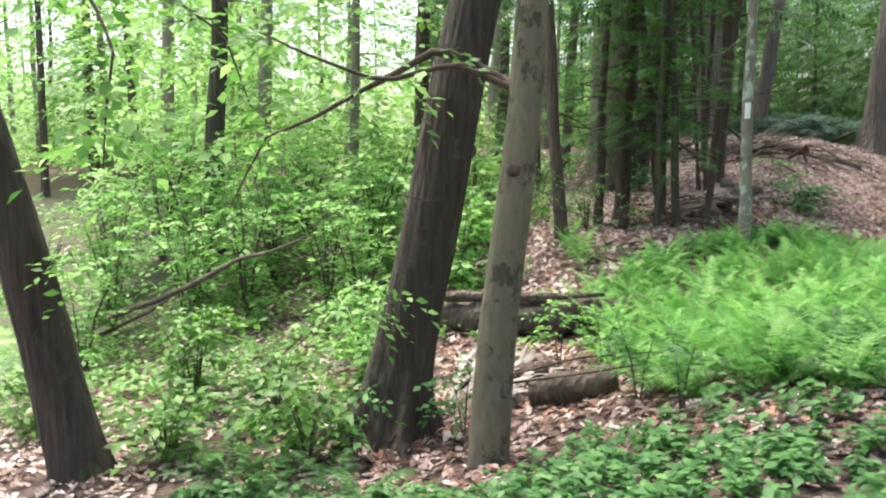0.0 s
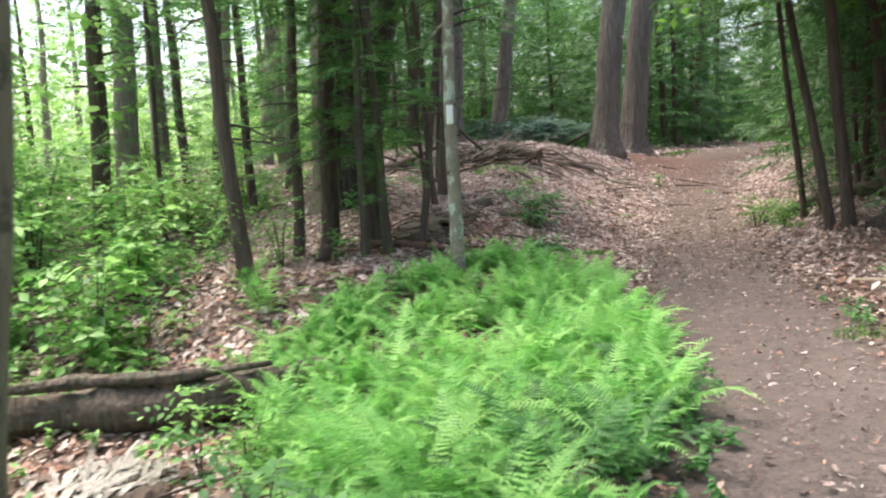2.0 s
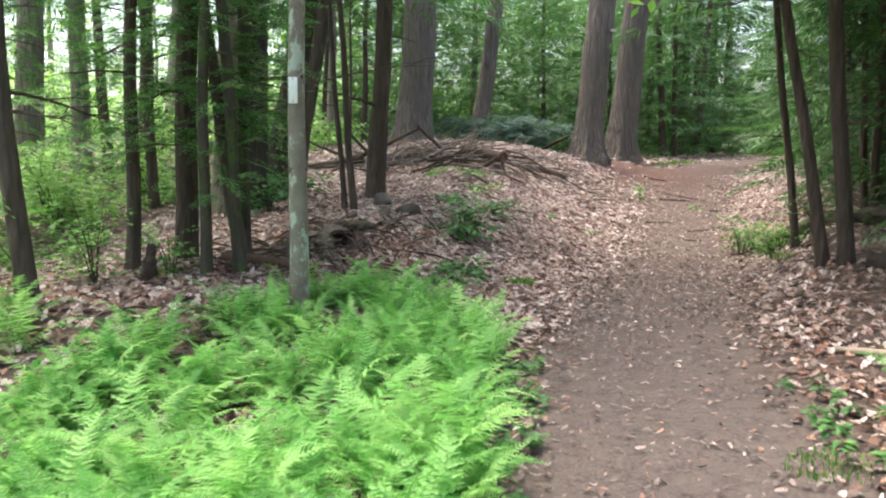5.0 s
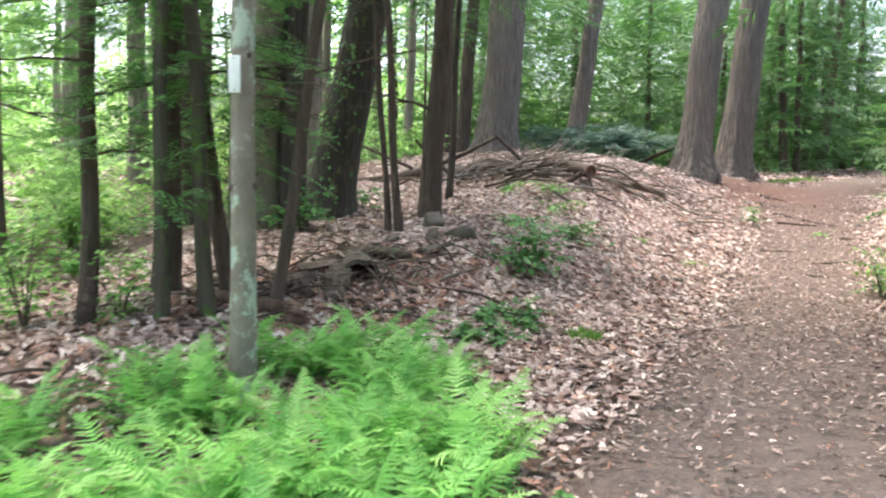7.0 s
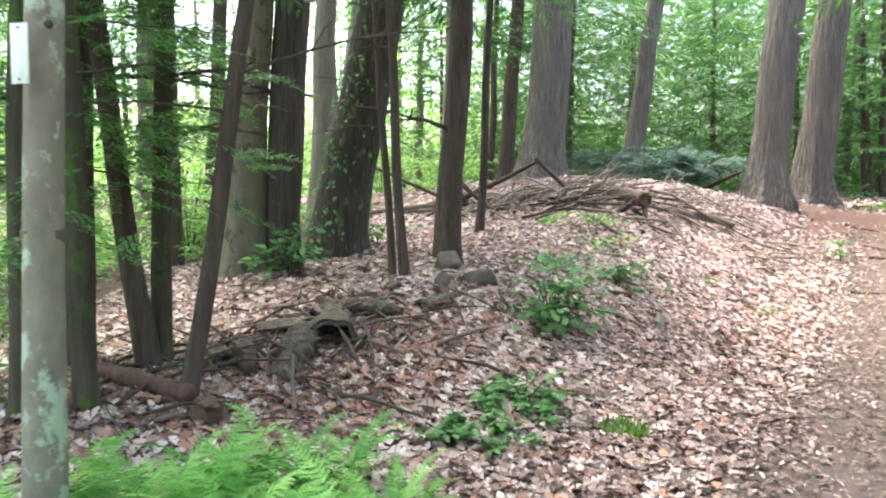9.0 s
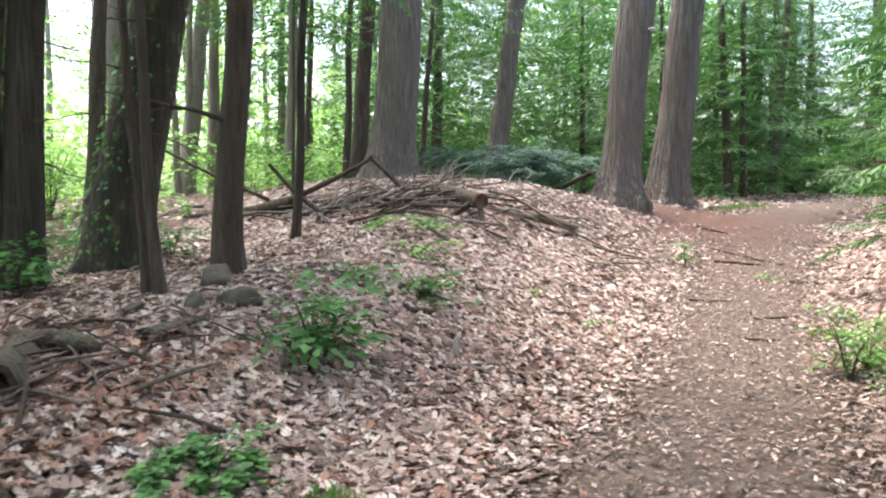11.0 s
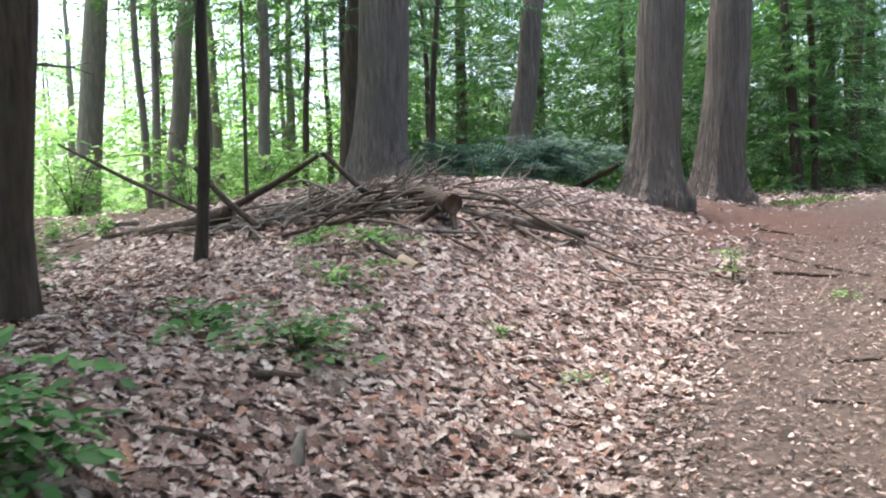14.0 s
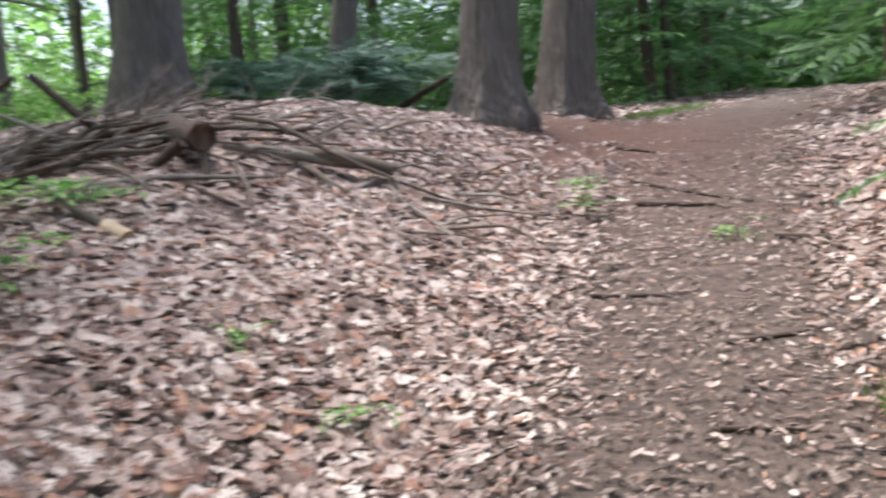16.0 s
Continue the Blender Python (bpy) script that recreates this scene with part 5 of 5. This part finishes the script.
branch([(-1.12, 18.93, 1.2), (-1.5, 19.0, 1.42)], [0.03, 0.018], DEADWOOD)
_r = np.random.RandomState(19)
for k in range(240):
    low = k < 80
    if low:
        x, y = _r.normal(-2.9, 1.2), _r.uniform(20.5, 22.8)
    elif k < 205:
        x, y = _r.normal(-2.5, 1.4), _r.uniform(20.9, 23.2)
    else:
        x, y = _r.uniform(-1.2, 0.9), _r.uniform(21.0, 23.4)
    a = _r.normal(-0.1, 0.75) if low else _r.uniform(-1.6, 1.6)
    ln = _r.uniform(0.6, 1.6) if low else _r.uniform(0.3, 1.2)
    rr = _r.uniform(0.016, 0.036) if low else _r.uniform(0.006, 0.018)
    dx, dy = math.cos(a) * ln / 2, math.sin(a) * ln / 2
    swell = math.exp(-((x + 2.2) / 1.3) ** 2)
    up = (0.02 + 0.14 * swell * _r.uniform(0, 1)) if low else (0.03 + 0.3 * swell * _r.uniform(0.1, 1))
    e0, e1 = gz(x - dx, y - dy) + up, gz(x + dx, y + dy) + up + _r.uniform(-0.04, 0.2 if low else 0.45) * (0.4 + swell)
    mid = (x + _r.uniform(-0.14, 0.14), y + _r.uniform(-0.1, 0.1), (e0 + e1) / 2 + _r.uniform(-0.04, 0.11))
    branch([(x - dx, y - dy, e0), mid, (x + dx, y + dy, e1)], [rr, rr * 0.85, rr * 0.35], (DARKWOOD, DEADWOOD, GREYWOOD)[k % 3] if low else (DEADWOOD, GREYWOOD, DEADWOOD, GREYWOOD)[k % 4], 6 if low else 5, lie=True)

wood("fallen_branch", [(-0.95, 25.6, gz(-0.95, 25.6) + 0.05), (-0.5, 25.6, gz(-0.5, 25.6) + 0.3), (-0.05, 25.6, gz(-0.05, 25.6) + 0.6)], [0.05, 0.045, 0.03], DARKWOOD, "dark branch leaning on the pine's foot", "branch", 7)
_r = np.random.RandomState(23)
for x0, y0, x1, y1, rr in ((-0.22, 17.94, 0.39, 17.9, 0.02), (-1.03, 15.55, -0.69, 15.79, 0.024), (-1.04, 16.45, -0.81, 16.7, 0.032), (0.46, 16.89, 0.69, 16.48, 0.02), (1.9, 23.14, 2.83, 22.2, 0.016), (1.71, 24.9, 2.22, 24.28, 0.014), (2.02, 18.37, 2.35, 18.34, 0.014), (-1.75, 15.7, -1.15, 16.35, 0.013), (1.5, 20.3, 2.0, 20.2, 0.015), (1.9, 22.4, 2.6, 22.2, 0.02), (2.2, 19.4, 2.7, 19.5, 0.014), (0.9, 16.3, 1.0, 16.0, 0.012), (-1.4, 15.8, -0.9, 15.7, 0.02), (1.0, 22.6, 1.6, 22.5, 0.016), (-0.5, 13.9, 0.0, 14.1, 0.012), (-1.7, 14.0, -1.2, 13.8, 0.016), (2.8, 21.2, 3.3, 21.0, 0.02)):
    wood("stick", lying(x0, y0, x1, y1, rr, 0.0), [rr, rr, rr * 0.5], DARKWOOD, "dead stick lying on dry leaves", "stick", 6, 0.1, "sticks on the forest floor")
wood("broken_stub", [(-0.41, 15.85, gz(-0.41, 15.85) - 0.05), (-0.43, 15.9, gz(-0.41, 15.85) + 0.1), (-0.41, 15.95, gz(-0.41, 15.85) + 0.2)], [0.045, 0.036, 0.014], GREYWOOD, "short grey broken stub standing in dry leaves", "stick", 8, 0.15)
wood("fallen_log", lying(-13.6, 19.4, -10.2, 18.7, 0.09, 0.1), [0.08, 0.09, 0.07], GREYWOOD, "pale grey fallen log across the hollow", "log", 10, 0.08)
wood("fallen_branch", [(-9.4, 6.1, -0.45), (-8.6, 6.0, -0.12), (-8.0, 6.05, 0.06), (-7.3, 5.95, 0.32), (-6.75, 6.05, 0.6), (-6.3, 6.0, 0.68), (-5.75, 6.0, 0.88)], [0.042, 0.045, 0.032, 0.036, 0.024, 0.02, 0.01], MOULD, "long dead branch slanting up across the hollow", "branch", 8)
_r = np.random.RandomState(29)
for k in range(14):
    u = _r.uniform(0, 1)
    x, y = -9.2 + 3.3 * u, 6.0 + _r.uniform(-0.5, 0.5)
    ln, a = _r.uniform(0.4, 1.1), _r.uniform(-0.9, 0.9)
    z = gz(x, y)
    wood("stick", [(x, y, z), (x + 0.5 * ln * math.cos(a), y + 0.5 * ln * math.sin(a), z + 0.3 * ln * _r.uniform(0.3, 1)), (x + ln * math.cos(a), y + ln * math.sin(a), z + ln * _r.uniform(0.2, 0.7))], [0.012, 0.009, 0.004], (DEADWOOD, DARKWOOD)[k % 2], "bare dead stick caught in the shrubs of the hollow", "stick", 6, 0.08, "dead sticks in the hollow")
wood("fallen_branch", [(-8.6, 5.6, -0.35), (-8.0, 5.9, -0.05), (-7.5, 5.7, 0.15)], [0.03, 0.02, 0.01], DARKWOOD, "short dead branch in the hollow", "branch", 6)
wood("stick", [(-6.55, 4.6, 0.25), (-6.53, 4.62, -0.2), (-6.5, 4.6, -0.7)], [0.008, 0.012, 0.014], GREYWOOD, "white bare stick upright in the hollow", "stick", 6)


# ---- shrubs and saplings ----
def shrub(x, y, height, width, sprays, leaf, material, label, seed, stems=5, name="shrub", low=0.15, group="shrubs"):
    r = np.random.RandomState(seed)
    t = thing(name, x, y, gz(x, y), label, "shrub" if name == "shrub" else name.replace("_", " "), group)
    b = Builder()
    stock = [spray_leaves(r, 9, 4.2 * leaf, leaf) for _ in range(4)]
    tops = []
    for k in range(stems):
        a, out = 6.28 * k / stems + r.uniform(-0.5, 0.5), width * r.uniform(0.2, 0.7)
        top = np.array([math.cos(a) * out, math.sin(a) * out, height * r.uniform(0.7, 1.0)])
        s = Builder()
        s.tube([(0, 0, -0.05), top * (0.35, 0.35, 0.5), top], [0.004 + 0.006 * height, 0.003 + 0.004 * height, 0.002], 5)
        part("stem", s.mesh("stem", DARKWOOD), t)
        tops.append(top)
    for k in range(sprays):
        top, u = tops[r.randint(stems)], r.uniform(low, 1.0)
        p = np.array([top[0] * u**1.4, top[1] * u**1.4, top[2] * u]) + r.uniform(-0.06, 0.06, 3) * width
        v, q = stock[r.randint(4)]
        b.put(turned(v, r.uniform(0, 6.28), r.uniform(-0.3, 0.35), r.uniform(-0.4, 0.4), r.uniform(0.7, 1.2), p), q)
    part("foliage", b.mesh("foliage", material), t)
    return t


shrub(-1.26, 14.85, 0.5, 0.5, 46, 0.105, LEAF_LOW, "small leafy green shrub in dry leaves", 1)
shrub(-1.02, 17.0, 0.3, 0.45, 28, 0.095, LEAF_LOW, "low leafy shrub on the leaf-covered slope", 2)
shrub(-1.75, 17.0, 0.2, 0.55, 20, 0.095, LEAF_LOW, "low spreading green seedlings on the slope", 3)
shrub(-1.6, 18.7, 0.16, 0.4, 14, 0.08, LEAF_BRIGHT, "low green leaves in front of the brush pile", 4)
shrub(-1.85, 20.0, 0.2, 0.4, 14, 0.085, LEAF_BRIGHT, "low green leaves in front of the brush pile", 5)
shrub(-2.65, 20.1, 0.2, 0.4, 14, 0.085, LEAF_BRIGHT, "low green leaves in front of the brush pile", 18)
shrub(2.6, 21.3, 0.18, 0.2, 8, 0.05, LEAF_BRIGHT, "tiny bright seedling at the edge of the path", 19, 2, "seedling")
shrub(2.75, 17.0, 0.7, 0.5, 46, 0.06, LEAF_MID, "leafy green shrub at the edge of the path", 20)
shrub(1.48, 22.1, 0.5, 0.2, 16, 0.06, LEAF_BRIGHT, "thin bright green sapling on the bare needle floor", 6, 3, "sapling")
shrub(-0.29, 18.85, 0.16, 0.12, 7, 0.05, LEAF_BRIGHT, "tiny bright seedling in dry leaves", 7, 2, "seedling")
shrub(0.5, 18.4, 0.1, 0.2, 8, 0.05, LEAF_BRIGHT, "tiny bright seedling in dry leaves", 8, 2, "seedling")
shrub(-0.9, 12.9, 0.25, 0.25, 12, 0.075, LEAF_LOW, "leafy seedling in dry leaves", 9, 3, "seedling")
shrub(2.95, 17.3, 0.6, 0.5, 40, 0.06, LEAF_BRIGHT, "small shrub on the bank beside the path", 10)
shrub(2.95, 15.7, 0.5, 0.5, 40, 0.06, LEAF_MID, "small leafy shrub in the bank by the path", 16)
shrub(3.1, 16.5, 0.6, 0.6, 44, 0.06, LEAF_BRIGHT, "small leafy shrub on the mossy bank", 17)
shrub(3.4, 15.2, 0.7, 0.6, 36, 0.06, LEAF_MID, "shrub under slim stems on the bank", 11)
shrub(-4.0, 10.6, 0.9, 0.5, 36, 0.08, LEAF_BRIGHT, "bright leafy shrub before the dark hemlock stems", 12)
shrub(-3.4, 10.9, 0.5, 0.4, 24, 0.07, LEAF_BRIGHT, "bright leafy shrub before the dark hemlock stems", 13)
shrub(-4.6, 18.2, 0.5, 0.5, 20, 0.12, LEAF_LOW, "dark broad-leaved seedling at the foot of the ivy-clad tree", 14)
shrub(-4.2, 15.3, 0.6, 0.6, 26, 0.12, LEAF_LOW, "dark broad-leaved shrub at the foot of thick trunks", 15)
_spots = ((-4.6, 5.2, 1.0), (-5.1, 4.4, 0.8), (-6.2, 4.6, 1.2), (-5.9, 7.2, 1.6), (-5.0, 8.2, 1.2), (-7.6, 7.2, 2.0), (-8.6, 5.4, 1.6), (-8.2, 8.6, 2.2), (-6.6, 8.8, 1.8), (-9.8, 7.0, 2.2), (-9.6, 9.6, 2.4), (-7.2, 10.4, 2.0), (-5.4, 9.6, 1.0), (-11.2, 8.4, 2.6), (-12, 11, 3.0), (-7.0, 3.7, 0.9), (-4.2, 3.55, 0.7), (-5.35, 3.3, 0.6), (-10.6, 12.6, 2.4), (-8.4, 12.0, 2.2), (-8.0, 6.6, 2.0), (-5.2, 6.2, 0.9), (-6.6, 7.6, 1.7), (-9.0, 8.0, 2.4), (-10.4, 6.2, 2.2), (-6.0, 10.6, 1.4), (-11.5, 9.8, 3.0), (-9.4, 11.2, 2.6))
for k, (x, y, h) in enumerate(_spots):
    shrub(x, y, h, 0.35 + 0.35 * h, int(34 + 42 * h), 0.1 if y < 8 else 0.13, LEAF_MID if y < 4.7 else LEAF_BRIGHT, "bright green leafy shrub in the hollow", 30 + k, 6, low=0.1, group="shrubs in the hollow")
# ridge shrubs, their sunlit brightness painted into the leaf colour
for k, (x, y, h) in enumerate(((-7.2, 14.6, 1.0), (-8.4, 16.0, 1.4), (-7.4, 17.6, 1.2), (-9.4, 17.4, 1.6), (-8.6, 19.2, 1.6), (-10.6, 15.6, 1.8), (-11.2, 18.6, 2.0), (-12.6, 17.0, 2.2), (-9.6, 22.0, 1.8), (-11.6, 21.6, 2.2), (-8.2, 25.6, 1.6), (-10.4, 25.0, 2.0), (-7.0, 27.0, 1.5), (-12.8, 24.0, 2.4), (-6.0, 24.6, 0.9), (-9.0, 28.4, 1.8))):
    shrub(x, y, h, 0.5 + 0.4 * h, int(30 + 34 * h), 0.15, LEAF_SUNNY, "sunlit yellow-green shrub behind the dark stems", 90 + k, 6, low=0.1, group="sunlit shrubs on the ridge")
for k, (x, y, h) in enumerate(((-3.1, 6.3, 0.9), (-2.6, 6.0, 0.7), (-2.0, 4.75, 0.8), (-1.6, 4.2, 0.6), (-3.3, 4.4, 0.7), (-3.9, 3.75, 0.6))):
    shrub(x, y, h, 0.25, 16, 0.08, LEAF_BRIGHT if k < 2 else LEAF_LOW, "thin leafy sapling among leaves and logs", 60 + k, 2, "sapling", 0.4, "saplings by the logs")


# ---- hanging branches near the start ----
def hanging(tree_ob, pts, radii, sprays, leaf, seed, material=LEAF_BRIGHT):
    r = np.random.RandomState(seed)
    pts = np.array(pts, float) - np.array(tree_ob.location)
    u, src = np.linspace(0, 1, 14), np.linspace(0, 1, len(pts))
    fine = np.stack([np.interp(u, src, pts[:, i]) for i in range(3)], -1)
    b = Builder()
    b.tube(fine, np.interp(u, np.linspace(0, 1, len(radii)), radii), 7, 0.05, seed)
    part("branch", b.mesh("branch", DARKWOOD, True), tree_ob)
    if sprays:
        b = Builder()
        stock = [spray_leaves(r, 7, 4 * leaf, leaf, 0.3) for _ in range(4)]
        for _ in range(sprays):
            k = r.randint(3, 14)
            v, q = stock[r.randint(4)]
            b.put(turned(v, r.uniform(0, 6.28), r.uniform(-0.7, 0.2), r.uniform(-0.4, 0.4), r.uniform(0.7, 1.2), fine[k] + r.uniform(-0.04, 0.04, 3)), q)
        part("foliage", b.mesh("foliage", material), tree_ob)


hanging(PALE, [(-2.66, 3.9, 2.1), (-2.94, 3.9, 2.26), (-3.19, 3.88, 2.39), (-3.56, 3.86, 2.22), (-3.84, 3.85, 2.12), (-4.24, 3.8, 1.93), (-4.66, 3.8, 1.82), (-5.02, 3.8, 1.27)], [0.035, 0.03, 0.022, 0.014, 0.005], 12, 0.085, 1)
hanging(PALE, [(-2.66, 3.85, 2.08), (-3.0, 3.7, 2.25), (-3.5, 3.6, 2.15), (-4.0, 3.5, 2.35), (-4.5, 3.4, 2.6)], [0.025, 0.02, 0.012, 0.005], 14, 0.11, 2)
hanging(LEFT, [(-6.05, 2.75, 3.0), (-5.6, 2.7, 3.0), (-5.1, 2.6, 2.75), (-4.8, 2.5, 2.35), (-4.85, 2.45, 1.95), (-4.9, 2.45, 1.6)], [0.02, 0.015, 0.009, 0.004], 26, 0.13, 3)
hanging(LEFT, [(-6.05, 2.75, 3.2), (-5.5, 3.0, 3.1), (-4.9, 3.1, 2.8), (-4.5, 3.2, 2.5), (-4.3, 3.2, 2.0)], [0.02, 0.015, 0.009, 0.004], 22, 0.12, 4)
hanging(LEFT, [(-5.9, 2.85, 0.9), (-5.6, 2.7, 1.1), (-5.3, 2.6, 0.9)], [0.006, 0.004, 0.003], 12, 0.09, 5)
hanging(DARKTREE, [(-3.75, 4.1, 0.3), (-3.8, 3.95, 0.5), (-3.6, 3.8, 0.75)], [0.006, 0.004, 0.003], 12, 0.085, 6)
hanging(DARKTREE, [(-3.4, 4.35, 1.33), (-3.45, 4.2, 1.31), (-3.6, 4.05, 1.36)], [0.008, 0.006, 0.004], 0, 0.08, 7)
hanging(LEAN, [(-4.2, 9.75, 0.9), (-4.3, 9.5, 1.3), (-4.1, 9.4, 1.7)], [0.006, 0.004, 0.003], 12, 0.085, 8)

# ivy on the leaning trunk
_r = np.random.RandomState(3)
_b = Builder()
for k in range(420):
    z, a = _r.uniform(0.05, 4.5), _r.normal(-2.4, 0.9)
    rr = 0.36 * (1 - 0.03 * z) * (1 + 0.45 * math.exp(-z / 0.35)) + 0.03
    p = (0.215 * z + rr * math.cos(a), 0.068 * z + rr * math.sin(a), z)
    _b.put(turned(LEAF_V, a + _r.uniform(-1, 1), _r.uniform(-1.3, -0.3), _r.uniform(-0.5, 0.5), _r.uniform(0.05, 0.1), p), LEAF_Q)
part("ivy", _b.mesh("ivy", LEAF_LOW), IVY, "small ivy leaves climbing the bark")

# knot on the pale tree, dark rings on the marked tree
for host, z, r0, wide, ang in ((PALE, 2.03, 0.13, 0.045, -1.35), (marked, 1.92, 0.06, 0.016, -0.5)):
    _b = Builder()
    c = np.array([0.104 * z + 0.9 * r0 * math.cos(ang), 0.043 * z + 0.9 * r0 * math.sin(ang), z]) if host is PALE else np.array([0.027 * z + 0.85 * r0 * math.cos(ang), 0.02 * z + 0.85 * r0 * math.sin(ang), z])
    out = np.array([math.cos(ang), math.sin(ang), 0.1])
    _b.tube([c - out * 0.02, c + out * wide * 0.3, c + out * wide * 0.55], [wide * 1.2, wide, wide * 0.5], 12, 0.1, 2)
    part("knot", _b.mesh("knot", DARKWOOD, True), host, "dark scarred knot")

for z, wide in ((1.2, 1.05),):
    _b = Builder()
    _b.tube([(0.027 * z, 0.02 * z, z - 0.035), (0.027 * z, 0.02 * z, z - 0.01), (0.027 * z, 0.02 * z, z + 0.015), (0.027 * z, 0.02 * z, z + 0.035)], [0.066, 0.075 * wide, 0.074 * wide, 0.066], 14, 0.05, int(10 * z), cap=False)
    part("scar_ring", _b.mesh("scar_ring", MOULD, True), marked, "dark ring of scarred bark")

# heap of blue-green pine boughs behind the brush
bough = thing("pine_bough_heap", -1.75, 25.6, gz(-1.75, 25.6), "heap of cut blue-green pine boughs between the pines", "branches")
for k in range(18):
    _b = Builder()
    a = _r.uniform(-0.5, 0.5) + (3.14 if k % 2 else 0)
    c = np.array([_r.uniform(-1.3, 1.2), _r.uniform(-0.4, 0.4), 0.1])
    c[2] += gz(-1.75 + c[0], 25.6 + c[1]) - bough.location[2]
    for j in range(24):
        v, q = spray_needles(_r, 0.5, 0.011)
        u = j / 24
        p = c + np.array([math.cos(a) * u * 0.9, math.sin(a) * u * 0.5, 0.4 * math.sin(3.1 * u) + _r.uniform(-0.04, 0.35)])
        _b.put(turned(v, a + _r.uniform(-0.9, 0.9), _r.uniform(-0.3, 0.5), _r.uniform(-0.8, 0.8), _r.uniform(0.6, 1.1), p), q)
    part("bough", _b.mesh("bough", LEAF_BLUE), bough)

litter("leaf_litter", 46, 2600, (-3.4, -1.5, 11.0, 14.6), 0.09, LITTER_RED, "reddish dead leaves heaped round the rotten logs")
